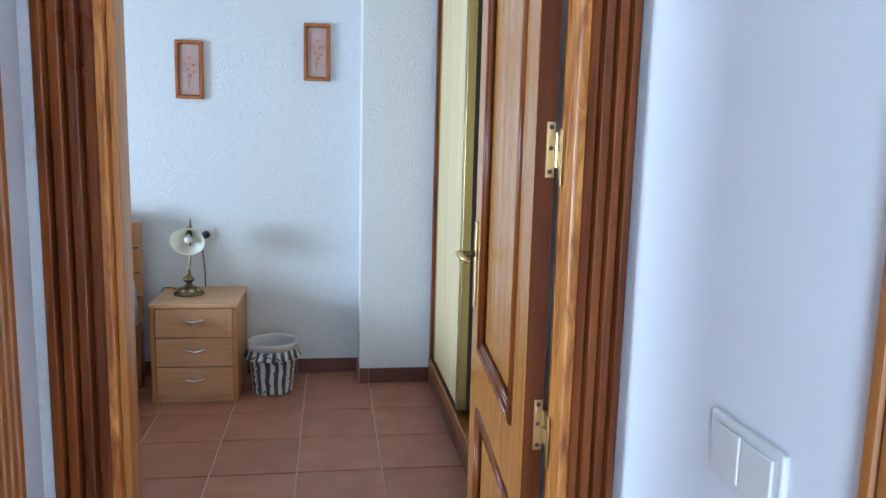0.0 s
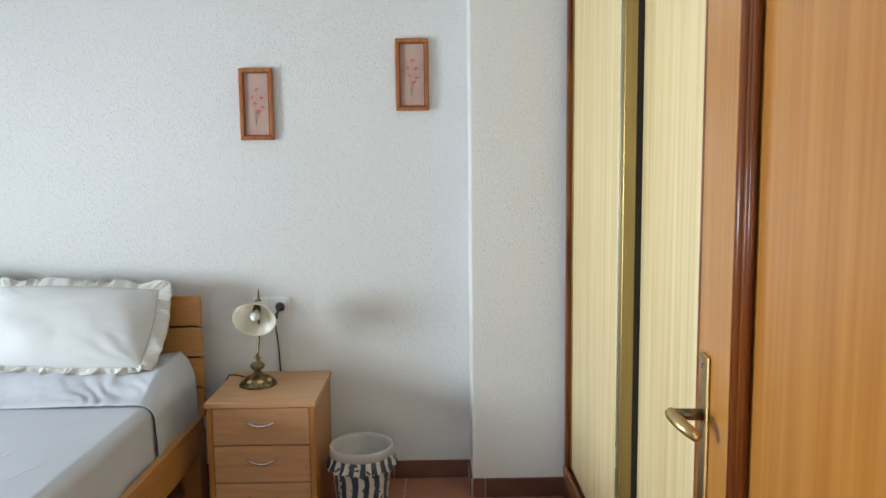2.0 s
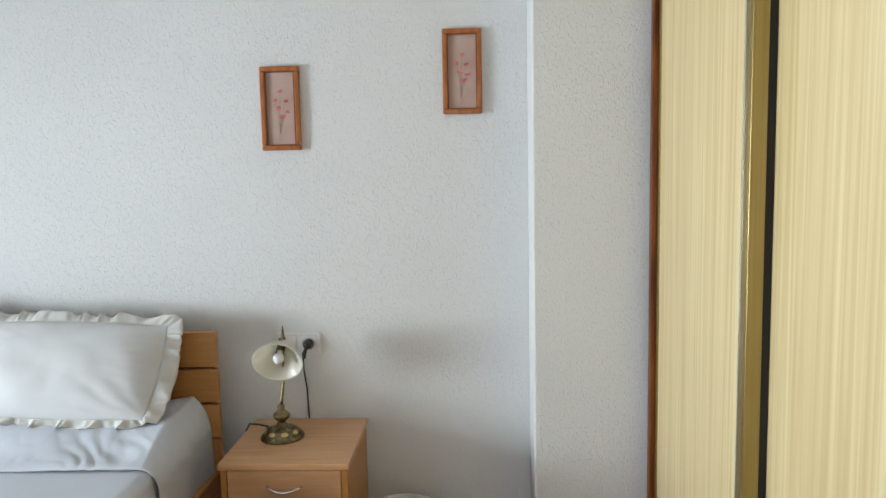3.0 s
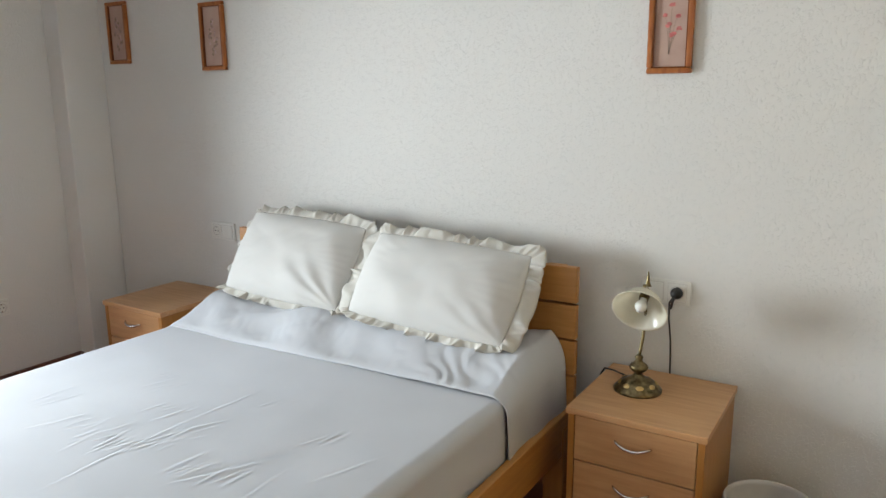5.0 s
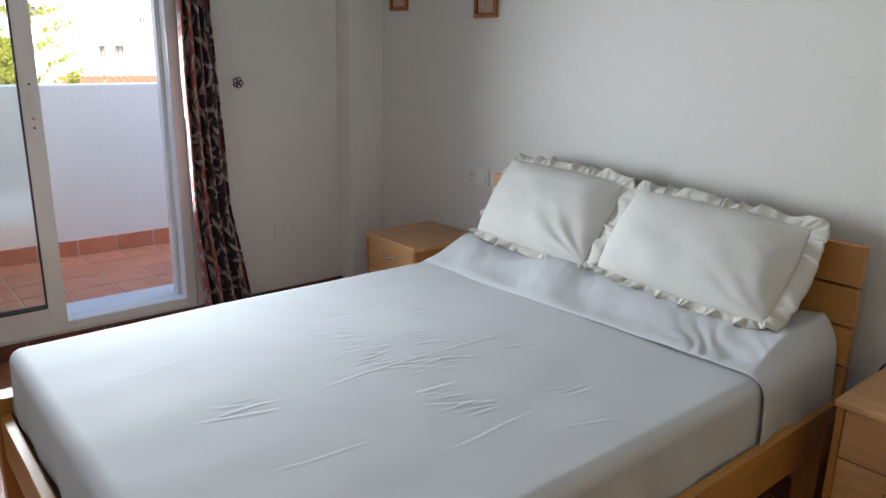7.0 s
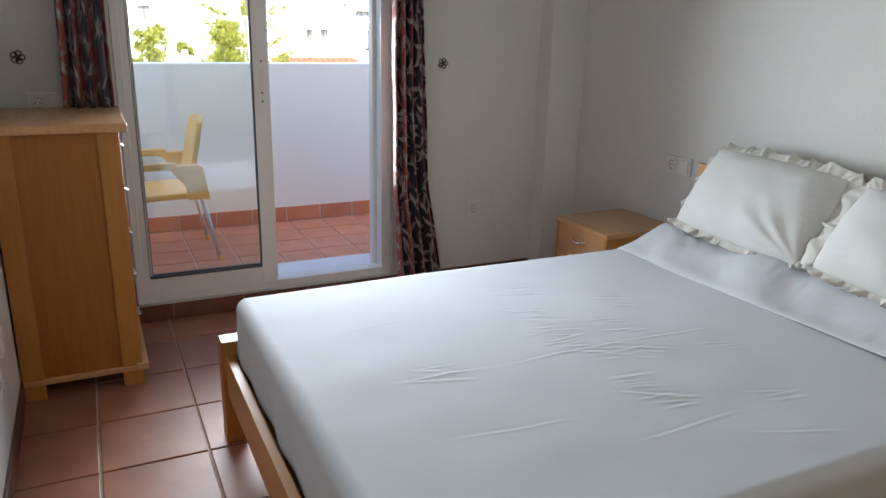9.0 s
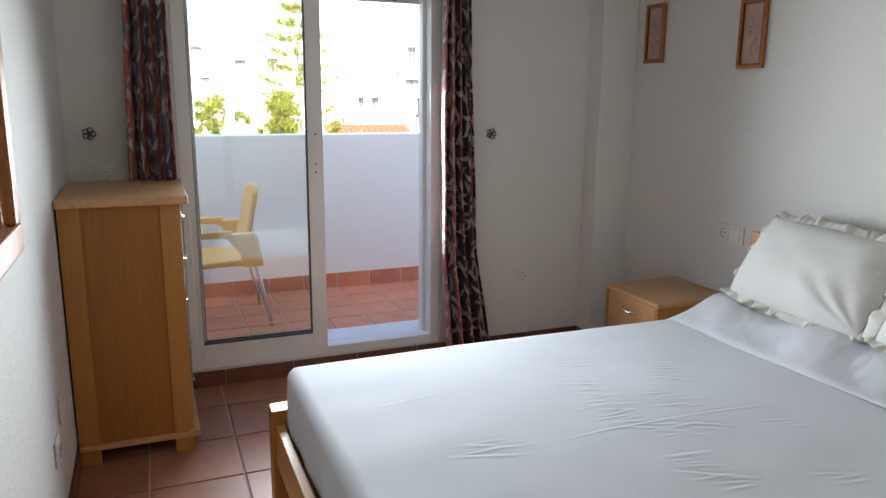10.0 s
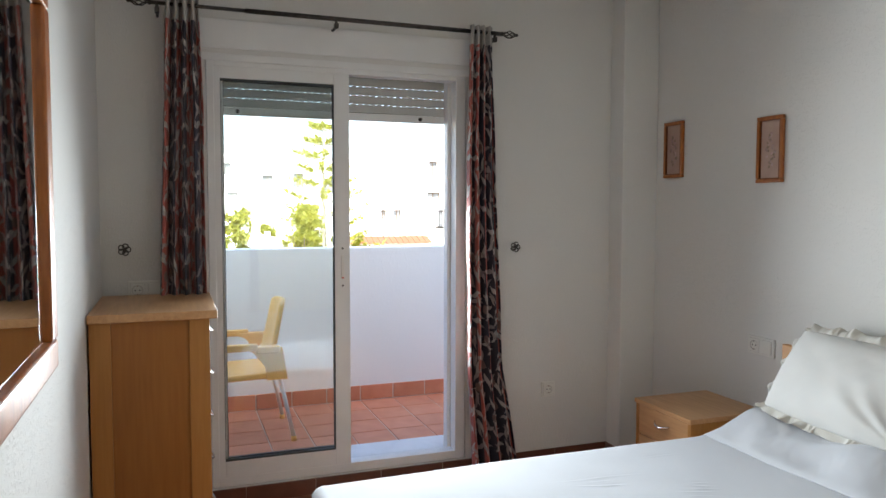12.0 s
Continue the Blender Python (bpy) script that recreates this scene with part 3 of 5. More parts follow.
part("bright_bead", boxes((-0.001, 0.004, 0.780, 0.787, 0.15, 2.40), bevel=0.001), M_SILVER, dr1)
part("far_profile", boxes((0.003, 0.009, 1.518, 1.537, 0.15, 2.40), bevel=0.001), M_BRASSAL, dr1)
dr2 = part("sliding_door", boxes((0.060, 0.084, 0.055, 0.86, 0.15, 2.40), bevel=0.001, seg=1), M_CREAM, wd)
# Strip and sheet put the dark of the door gap into colour.
part("gap_shade_strip", boxes((0.0405, 0.0595, 0.757, 0.775, 0.15, 2.40)), M_GAPSHADE, wd, "black strip for the shade between the doors")
part("inside_shade_sheet", boxes((0.115, 0.125, 0.0, 1.58, 0.1, 2.44)), M_GAPSHADE, wd)


# ---- balcony door ----
def balcony_door():
    bd = thing("balcony_door", "white aluminium sliding balcony door, one half slid open", "balcony door", (-3.74, 0, 0), kind="structure")
    y0, y1, z0, z1 = 1.567, 2.883, 0.088, 2.148
    fr = part("outer_frame", boxes((-0.075, 0.0, y0, y0 + 0.035, z0, z1), (-0.075, 0.0, y1 - 0.055, y1, z0, z1), (-0.075, 0.0, y0 + 0.035, y1 - 0.055, z1 - 0.03, z1), (-0.075, 0.0, y0 + 0.035, y1 - 0.055, z0, z0 + 0.045), bevel=0.003), M_ALU, bd)
    part("cover_trim", boxes((0.0, 0.012, y0 - 0.02, y1 + 0.02, z1 - 0.006, z1 + 0.03), bevel=0.004), M_ALU, fr)
    part("inner_jamb", boxes((-0.13, -0.076, y1 - 0.075, y1 - 0.04, z0, z1), bevel=0.003), M_ALU, fr)
    for nm, x, ya, yb, lab in (("sliding_sash", -0.030, 1.585, 2.252, ""), ("rear_sash", -0.066, 1.600, 2.20, "second sash slid behind the first")):
        g0, g1, h0, h1 = ya + 0.045, yb - 0.078 if nm == "sliding_sash" else yb - 0.02, z0 + 0.125, z1 - 0.085
        sa = part(nm, boxes((x, x + 0.028, ya, g0, z0 + 0.03, z1 - 0.028), (x, x + 0.028, g1, yb, z0 + 0.03, z1 - 0.028), (x, x + 0.028, g0, g1, h1, z1 - 0.028), (x, x + 0.028, g0, g1, z0 + 0.03, h0), bevel=0.002), M_ALU, bd, lab)
        part("gasket", boxes((x + 0.006, x + 0.0285, g0, g0 + 0.002, h0, h1), (x + 0.006, x + 0.030, g1 - 0.006, g1, h0, h1), (x + 0.006, x + 0.030, g0, g1, h1 - 0.009, h1), (x + 0.006, x + 0.030, g0, g1, h0, h0 + 0.008)), M_RUBBER, sa, "dark rubber gasket")
        gl = part("pane", boxes((x + 0.010, x + 0.016, g0 + 0.002, g1 - 0.002, h0 + 0.002, h1 - 0.002)), M_GLASS, sa, "clear slightly green glass pane")
        gl.visible_shadow = False
    part("lock_pull", boxes((-0.002, 0.004, 2.205, 2.222, 1.09, 1.21), bevel=0.002), M_SWITCH, bd, "white recessed lock pull")
    part("lock_tab", boxes((0.003, 0.006, 2.208, 2.219, 1.092, 1.1)), M_PETAL, bd, "small red tab")
    for z in (1.055, 1.245):
        bm = bm_new()
        sweep(bm, ((-0.003, 2.214, z), (0.001, 2.214, z)), 0.005, 10)
        part("screw_cap", bm, M_BLACK, bd)
    return bd


balcony_door()
sh = thing("roller_shutter", "half-raised grey roller shutter slats above the balcony door", "roller shutter", (-3.875, 0, 0), kind="structure")
for k in range(6):
    z = 1.945 + 0.046 * k
    part("slat", boxes((-0.007, 0.006, 1.58, 2.87, z + 0.0012, z + 0.0442), bevel=0.003, seg=2), M_SHUT, sh)
# Links are coloured dark to paint the shaded grooves between slats.
bm = bm_new()
for k in range(6):
    for q in range(38):
        y = 1.585 + 0.034 * q
        box(bm, -0.002, 0.002, y, y + 0.021, 1.9425 + 0.046 * k, 1.9495 + 0.046 * k)
tagged(part("slat_links", bm, M_RUBBER, sh, "slat links, dark to stand for groove shade"), kind="stuff")
part("bottom_bar", boxes((-0.011, 0.010, 1.58, 2.87, 1.905, 1.945), bevel=0.003), M_ALU, sh, "pale bottom bar")
for y in (1.72, 2.67):
    bm = bm_new()
    lathe(bm, ((0.0001, 0.014), (0.009, 0.012), (0.011, 0.0)), 14, pose(0.010, y, 1.925, 0, 90, 0))
    part("stop_button", bm, M_IRON, sh, smooth=True)
structure("door_sill", boxes((-4.12, -3.815, 1.55, 2.90, 0.06, 0.10), bevel=0.004), M_MARBLE, "white marble balcony sill", "sill")
st = thing("strap_winder", "cream plastic shutter strap winder beside the balcony door", "strap winder", (W, 2.912, 0.95))
part("plate", boxes((0.0, 0.012, -0.016, 0.016, -0.09, 0.09), bevel=0.004), M_SWITCH, st)
part("strap", boxes((0.003, 0.005, -0.006, 0.006, 0.08, 1.19)), M_ALUM, st, "grey woven strap")
part("slot", boxes((0.011, 0.016, -0.009, 0.009, 0.045, 0.07), bevel=0.002), M_BLACK, st)
structure("shutter_box_cover", boxes((W, W + 0.010, 1.53, 2.92, 2.20, 2.335), bevel=0.004), M_ALU, "white shutter box cover above the balcony door", "cover")


# ---- curtains and rod ----
RX, RZ = -3.63, 2.358
rod = thing("curtain_rod", "dark iron curtain rod with twisted cage finials", "curtain rod", (RX, 0, RZ))
bm = bm_new()
sweep(bm, ((0, 1.335, 0), (0, 1.76, 0)), 0.0085, 12)
sweep(bm, ((0, 1.74, 0), (0, 3.035, 0)), 0.011, 12)
part("pole", bm, M_IRON, rod, smooth=True)
for y, s in ((1.335, -1), (3.035, 1)):
    fi = bm_new()
    for q in range(5):
        a0 = q * 2 * math.pi / 5
        sweep(fi, [(0.019 * math.sin(math.pi * k / 12) * math.cos(a0 + k * 0.22), y + s * (0.012 + 0.075 * k / 12), 0.019 * math.sin(math.pi * k / 12) * math.sin(a0 + k * 0.22)) for k in range(13)], 0.003, 6)
    for c, r in ((0.006, 0.012), (0.092, 0.009)):
        lathe(fi, [(max(0.0002, r * math.sin(math.pi * k / 8)), -r * math.cos(math.pi * k / 8)) for k in range(9)], 12, pose(0, y + s * c, 0, 90, 0, 0))
    part("finial", fi, M_IRON, rod, "twisted iron cage finial", smooth=True)
for y in (1.36, 2.165, 3.0):
    bm = bm_new()
    sweep(bm, ((0, y, 0), (0, y, -0.035), (-0.06, y, -0.038), (W - RX, y, -0.035)), 0.007, 8)
    box(bm, -0.014, 0.014, y - 0.01, y + 0.01, -0.045, -0.02, bevel=0.003)
    part("bracket", bm, M_IRON, rod)


def curtain(edges, folds, cloth, seed, label):
    """Hanging cloth. edges: rows of (z, y of one edge, y of the other); the folds deepen downwards."""
    zs = [e[0] for e in edges]

    def fn(u, v):
        z = zs[0] + (zs[-1] - zs[0]) * v
        a = np.interp(-z, [-q for q in zs], [e[1] for e in edges])
        b = np.interp(-z, [-q for q in zs], [e[2] for e in edges])
        w = 2 * math.pi * folds * u
        amp = 0.026 + 0.018 * v
        jig = noise.noise((u * 3 + seed, v * 2.2, seed))
        x = RX + amp * math.sin(w + 0.8 * jig) + 0.014 * jig * v + 0.008 * noise.noise((u * 9, v * 7, seed + 4))
        y = a + (b - a) * (u + 0.35 / folds * math.sin(2 * w + 1.1) / 2 / math.pi) + 0.006 * noise.noise((u * 5, v * 6, seed + 9))
        return (x, y, z)

    c = thing("curtain", label, "curtain", (0, 0, 0), group="curtains on the rod")
    part("drape", grid(bm_new(), 96, 70, fn, lambda u, v: (cloth * u + seed, RZ + 0.03 - (zs[0] - zs[-1]) * v)), M_CURTAIN, c, smooth=True, solid=0.003)
    return c


curtain(((RZ + 0.03, 2.865, 2.985), (1.9, 2.850, 2.995), (1.2, 2.845, 3.02), (0.6, 2.85, 3.06), (0.25, 2.87, 3.12), (0.012, 2.885, 3.16)), 4, 0.95, 1.3, "dark rust and black leaf-patterned curtain hanging to the floor")
curtain(((RZ + 0.03, 1.40, 1.535), (1.9, 1.375, 1.545), (1.2, 1.352, 1.548), (0.6, 1.345, 1.55), (0.012, 1.345, 1.56)), 4, 0.95, 5.7, "dark rust and black leaf-patterned curtain behind the dresser")
for y, z in ((3.15, 1.227), (1.202, 1.249)):
    hk = thing("curtain_tieback_hook", "small flower-shaped iron curtain hook on the wall", "hook", (W, y, z), group="curtain hooks")
    bm = bm_new()
    sweep(bm, ((0, 0, 0), (0.05, 0, -0.004), (0.058, 0, 0.01)), 0.004, 8)
    part("stem", bm, M_IRON, hk, smooth=True)
    bm = bm_new()
    for q in range(5):
        a = q * 2 * math.pi / 5
        sweep(bm, [(0.058, 0.015 * math.cos(a) + 0.012 * math.cos(t), 0.012 + 0.015 * math.sin(a) + 0.012 * math.sin(t)) for t in [2 * math.pi * k / 10 for k in range(11)]], 0.0028, 6)
    lathe(bm, ((0.0002, 0.006), (0.006, 0.004), (0.007, 0.0)), 10, pose(0.058, 0, 0.012, 0, 90, 0))
    part("flower", bm, M_IRON, hk, "pierced metal flower", smooth=True)


# ---- bed ----
BX0, BX1, BY0, BY1 = -2.525, -0.890, 1.762, 3.93
bed = thing("double_bed", "beech double bed frame with slatted board headboard", "bed", (0, 0, 0))
for k in range(4):
    z = 0.345 + 0.131 * k
    part("headboard_board", boxes((BX0, BX1, 3.872, 3.900, z, z + (0.123 if k < 3 else 0.128)), bevel=0.003), M_BED, bed)
# Black sheet paints the shade between the boards.
part("headboard_gap_shade", boxes((BX0 + 0.02, BX1 - 0.02, 3.9005, 3.906, 0.3, 0.85)), M_GAPSHADE, bed)
for x in (BX0 + 0.06, BX1 - 0.13):
    part("headboard_post", boxes((x, x + 0.07, 3.907, 3.940, 0.0, 0.86), bevel=0.003), M_BEECHV, bed)
for x in (BX0, BX1 - 0.075):
    part("foot_leg", boxes((x, x + 0.075, BY0, BY0 + 0.07, 0.0, 0.385), bevel=0.004), M_BEECHV, bed)
    part("head_leg", boxes((x, x + 0.075, 3.79, 3.871, 0.0, 0.30), bevel=0.004), M_BEECHV, bed)
# Rails repeat the bed's shade-darkened beech, grain along y.
RAILY = surf("shaded_beech_rail", (0.43, 0.195, 0.05), (0.51, 0.245, 0.07), 0.36, scale=(16, 1.2, 16), grain=4, detail=6, distort=0.5, bump=0.05, bump_scale=70, blotch=0.2, dark=0.8)
for x in (BX0 + 0.004, BX1 - 0.034):
    part("side_rail", boxes((x, x + 0.03, BY0 + 0.07, 3.871, 0.20, 0.352), bevel=0.003), RAILY, bed)
part("foot_rail", boxes((BX0 + 0.075, BX1 - 0.075, BY0 + 0.012, BY0 + 0.042, 0.19, 0.335), bevel=0.003), M_BED, bed)
part("slat_base", boxes((BX0 + 0.04, BX1 - 0.04, BY0 + 0.05, 3.86, 0.245, 0.262)), M_BEECH, bed)
mattress = thing("mattress", "white mattress under the sheet on the bed frame", "mattress")
part("body", boxes((-2.462, -0.948, 1.838, 3.855, 0.263, 0.525), bevel=0.045), M_SHEET, mattress, smooth=True)

random.seed(11)
CREASES = []                      # x, y, direction, half length, width, height
for cx, cy, n in ((-1.92, 2.66, 6), (-1.81, 2.62, 5), (-1.68, 2.65, 8), (-1.58, 2.69, 5), (-1.39, 2.64, 6), (-1.30, 2.67, 4), (-1.90, 2.99, 5),
                  (-1.74, 2.87, 6), (-1.99, 3.02, 4), (-1.55, 2.76, 4), (-1.66, 2.20, 5), (-2.12, 2.72, 3), (-1.50, 3.05, 3), (-1.22, 2.95, 3)):
    for k in range(n):
        CREASES.append((cx + (k - n / 2) * 0.021 + random.uniform(-0.006, 0.006), cy + random.gauss(0, 0.03), random.gauss(1.33, 0.13), random.uniform(0.03, 0.075), random.uniform(0.0045, 0.007), random.uniform(0.0006, 0.0017)))
for cx, cy, a, ln, ht in ((-1.640, 2.62, 1.57, 0.24, 0.0032), (-1.636, 2.96, 1.56, 0.16, 0.0028), (-1.66, 2.20, 1.50, 0.12, 0.0028), (-2.18, 2.75, 1.5, 0.20, 0.0018), (-1.20, 2.62, 1.62, 0.18, 0.0016),
                          (-1.08, 2.85, 1.2, 0.12, 0.002), (-2.05, 2.15, 1.65, 0.22, 0.0014), (-1.35, 2.25, 1.45, 0.20, 0.0014), (-2.30, 3.10, 1.5, 0.12, 0.002)):
    CREASES.append((cx, cy, a, ln, 0.005, 0.45 * ht))
BINS = {}
for c in CREASES:
    for k in range(int((c[0] - 0.12) * 20) - 1, int((c[0] + 0.12) * 20) + 1):
        BINS.setdefault(k, []).append(c)


def creased(x, y):
    """Height of the cloth's soft waves and sharp creases at a place on the bed."""
    h = 0.006 * noise.noise((x * 1.7, y * 1.4, 3.0)) + 0.002 * noise.noise((x * 6.0, y * 5.0, 8.0))
    for cx, cy, a, ln, wd_, ht in BINS.get(int(x * 20) - 1, ()):
        dx, dy = x - cx, y - cy
        if abs(dy) > 1.7 * ln or abs(dx) > 0.1:
            continue
        p, q = dx * math.cos(a) + dy * math.sin(a), -dx * math.sin(a) + dy * math.cos(a) + 0.002 * math.sin(dy * 25 + cx * 50)
        h += ht * math.exp(-(p / ln) ** 2 * 2) * (math.exp(-(q / wd_) ** 2) - 0.6 * math.exp(-((q - 1.8 * wd_) / wd_) ** 2))
    return h


def drape(x0, x1, y0, y1, top, r, drops, lift, nu, nv, skew=0.0):
    """Cloth over a block: flat on top, rolled over the edges by r, hanging by the four drops (x0, x1, y0, y1 sides)."""
    dx0, dx1, dy0, dy1 = drops
    q = r * math.pi / 2

    def fn(u, v):
        a = x0 - dx0 + (x1 - x0 + dx0 + dx1) * u
        b = y0 - dy0 + (y1 - y0 + dy0 + dy1) * v
        if dy0 == 0:
            b = y0 + skew * u + (y1 - y0 - skew * u) * v
        ix, iy = min(max(a, x0 + r), x1 - r), min(max(b, y0 + r if dy0 else y0 - 1), y1 - r if dy1 else y1 + 1)
        ex, ey = a - ix, b - iy
        L = math.hypot(ex, ey)
        h = creased(ix, iy) + lift(ix, iy)
        if L < 1e-6:
            return (a, b, top + h)
        ux, uy = ex / L, ey / L
        lim = max(abs(ux) * (dx0 if ux < 0 else dx1), abs(uy) * (dy0 if uy < 0 else dy1)) + r
        L = min(L, lim)
        if L < q:
            t = L / r
            return (ix + ux * r * math.sin(t), iy + uy * r * math.sin(t), top + h * (1 - t / 2) - r * (1 - math.cos(t)))
        s = a * abs(uy) + b * abs(ux)
        d = L - q
        fl = (0.004 + 0.03 * d) * (0.6 * noise.noise((s * 6, d * 3, 1.0)) + 0.5 * math.sin(s * 23 + 3 * noise.noise((s * 3, 0, 0)))) * min(1, d * 12)
        return (ix + ux * (r + fl), iy + uy * (r + fl), top - r - d + h * 0.3)
    return grid(bm_new(), nu, nv, fn)


def sheet_lift(x, y):
    return 0.012 * math.exp(-((x + 1.7) / 0.6) ** 2) * math.exp(-((y - 2.7) / 0.6) ** 2)


def fold_lift(x, y):
    """The turned-down part: a soft rolled edge, a rise towards the pillows, and gathers at the corner towards the door."""
    e = y - 3.405
    roll = 1 - math.exp(-max(0.0, e) / 0.022)
    t = min(1, max(0, (y - 3.43) / 0.22))
    t2 = t * t * (3 - 2 * t)
    swell = 0.020 * noise.noise((x * 4.5, y * 5, 2)) + 0.005 * noise.noise((x * 9, y * 8 + x * 4, 4)) + 0.0025 * abs(noise.noise((x * 21, y * 16 + x * 9, 7)))
    near = math.exp(-((x + 1.13) / 0.16) ** 2) * roll * (1 - 0.7 * t2)
    gather = 0.006 * abs(math.sin(x * 44 + y * 40 + 4.0 * noise.noise((x * 7, y * 7, 6)))) ** 1.5 * near
    left = 0.010 * math.sin(x * 20 - y * 34 + 3 * noise.noise((x * 4, y * 4, 1))) * math.exp(-((x + 2.05) / 0.2) ** 2) * t2
    return 0.003 + 0.018 * roll + (0.062 + 0.02 * noise.noise((x * 3, 0, 5))) * t2 + swell * roll + gather + left


sheet = thing("bed_sheet", "smooth white cotton sheet with small creases tucked over the mattress", "bed sheet")
part("cloth", drape(-2.478, -0.936, 1.818, 3.86, 0.537, 0.040, (0.20, 0.185, 0.20, 0.0), sheet_lift, 560, 420), M_SHEET, sheet, smooth=True)
fold = thing("turned_down_sheet", "white sheet turned down below the pillows", "bed sheet")
part("cloth", drape(-2.488, -0.918, 3.395, 3.862, 0.541, 0.06, (0.17, 0.215, 0.0, 0.0), fold_lift, 300, 110, skew=0.02), M_SHEET, fold, smooth=True, solid=0.004)


def pillow(m, w, h, d, seed, pull, outer, label):
    """A stuffed pillow in the xy plane of m with a gathered ruffle round its edge. pull: depth of a corner's folds; outer: ruffle width on the side away from the door."""
    p = new("pillow")
    p.matrix_world = m
    tagged(p, label, "pillow", "pillows on the bed")

    def face(s):
        def fn(u, v):
            a, b = 2 * u - 1, 2 * v - 1
            t = (max(0, 1 - abs(a) ** 3.0) ** 0.7) * (max(0, 1 - abs(b) ** 2.4) ** 0.7)
            edge = min(1, a * a + b * b) ** 2
            cr = 0.010 * noise.noise((a * 2.2 + seed, b * 2.0, s)) + 0.0022 * noise.noise((a * 5 + seed, b * 3.4, s + 2))
            cr += 0.0008 * math.sin(30 * math.atan2(b, a) + 5 * noise.noise((a * 1.5, b * 1.5, seed))) * edge
            ca, cb = 0.95 - a, b + 1.0
            far = math.hypot(ca, cb * 0.8)
            cr += pull * math.sin(15 * math.atan2(cb, ca + 0.05) + 2.5 * noise.noise((a * 2, b * 2, seed + 5))) * math.exp(-(far / 0.95) ** 2) * min(1, far * 2.2)
            pin = 1 - 0.04 * abs(b) ** 2
            return (a * w / 2 * pin, b * h / 2 * (1 - 0.05 * a * a), s * (d / 2 * t) + (cr * t ** 0.6 if s > 0 else 0))
        return fn
    bm = grid(bm_new(), 110, 76, face(1))
    grid(bm, 110, 76, face(-1))
    bmesh.ops.remove_doubles(bm, verts=bm.verts[:], dist=0.0004)
    part("cushion", bm, M_PILLOW, p, smooth=True)
    fn = face(1)
    nseg, nj = 1000, 8
    rows = []
    for k in range(nseg):
        q = k / nseg * 4
        i, f = int(q), q - int(q)
        u, v = ((f, 0), (1, f), (1 - f, 1), (0, 1 - f))[i]
        x, y, z = fn(u, v)
        c = Vector((x, y, 0))
        o = Vector((x / (w / 2), y / (h / 2), 0))
        lo = max(abs(o.x), abs(o.y))
        o = Vector((o.x / lo if abs(o.x) > 0.9 * lo else (o.x / lo) ** 9, o.y / lo if abs(o.y) > 0.9 * lo else (o.y / lo) ** 9, 0)).normalized()
        arc = (w, h, w, h)[i] * f + (0, w, w + h, 2 * w + h)[i]
        ph = 2 * math.pi * arc / 0.100 + 4.5 * noise.noise((arc * 6, seed, 0)) + 1.5 * noise.noise((arc * 15, seed, 5))
        size = 1.0 + 0.55 * noise.noise((arc * 9, seed, 11))
        base = 0.040 if o.y < -0.5 else (0.064 if o.x > 0.6 else outer if o.x < -0.6 else 0.054)
        width = base * (1 + 0.16 * noise.noise((arc * 11, seed, 7)) + 0.05 * math.sin(ph + 1.2))
        row = []
        for j in range(nj):
            g = j / (nj - 1)
            wave = 0.012 * size * g ** 0.75 * (math.sin(ph + 1.3 * g) + 0.30 * math.sin(2.3 * ph + 1.0 + g))
            pucker = 0.0022 * math.sin(3.1 * ph) * g * (1 - g) * 4
            flop = (-0.014 * g * g if o.y > -0.5 else 0.012 * g) + 0.034 * g * g * noise.noise((arc * 4.2, seed, 15))
            slip = Vector((-o.y, o.x, 0)) * 0.007 * size * g * math.cos(ph + 1.3 * g)
            row.append(c - o * 0.004 + o * width * (g - 0.14 * g * g) + Vector((0, 0, wave + pucker + flop)) + slip)
        rows.append(row)
    bm = bm_new()
    vs = [[bm.verts.new(x) for x in r] for r in rows]
    for k in range(nseg):
        a, b = vs[k], vs[(k + 1) % nseg]
        for j in range(nj - 1):
            bm.faces.new((a[j], b[j], b[j + 1], a[j + 1]))
    part("ruffle", bm, M_RUFFLE, p, "gathered cream ruffle", smooth=True, solid=0.0012)
    return p


pillow(pose(-2.085, 3.752, 0.792, 56, 0, 1.5) @ pose(0, 0, 0, 0, 0, -2.5), 0.63, 0.375, 0.15, 2.0, 0.006, 0.026, "plump ivory pillow with a frilled edge leaning on the headboard")
pillow(pose(-1.372, 3.735, 0.770, 53, 0, -1.0) @ pose(0, 0, 0.012, 0, 0, -2.0), 0.69, 0.355, 0.16, 7.0, 0.003, 0.07, "plump ivory pillow with a frilled edge overlapping its neighbour")


# ---- bedside tables ----
def bow_handle(bm, x, z, half, y=0.0, drop=0.012):
    sweep(bm, [(x - half + 2 * half * k / 12, y - 0.022 * math.sin(math.pi * k / 12) ** 0.7, z - drop * math.sin(math.pi * k / 12)) for k in range(13)], [0.0035 + 0.002 * math.sin(math.pi * k / 12) for k in range(13)], 8)


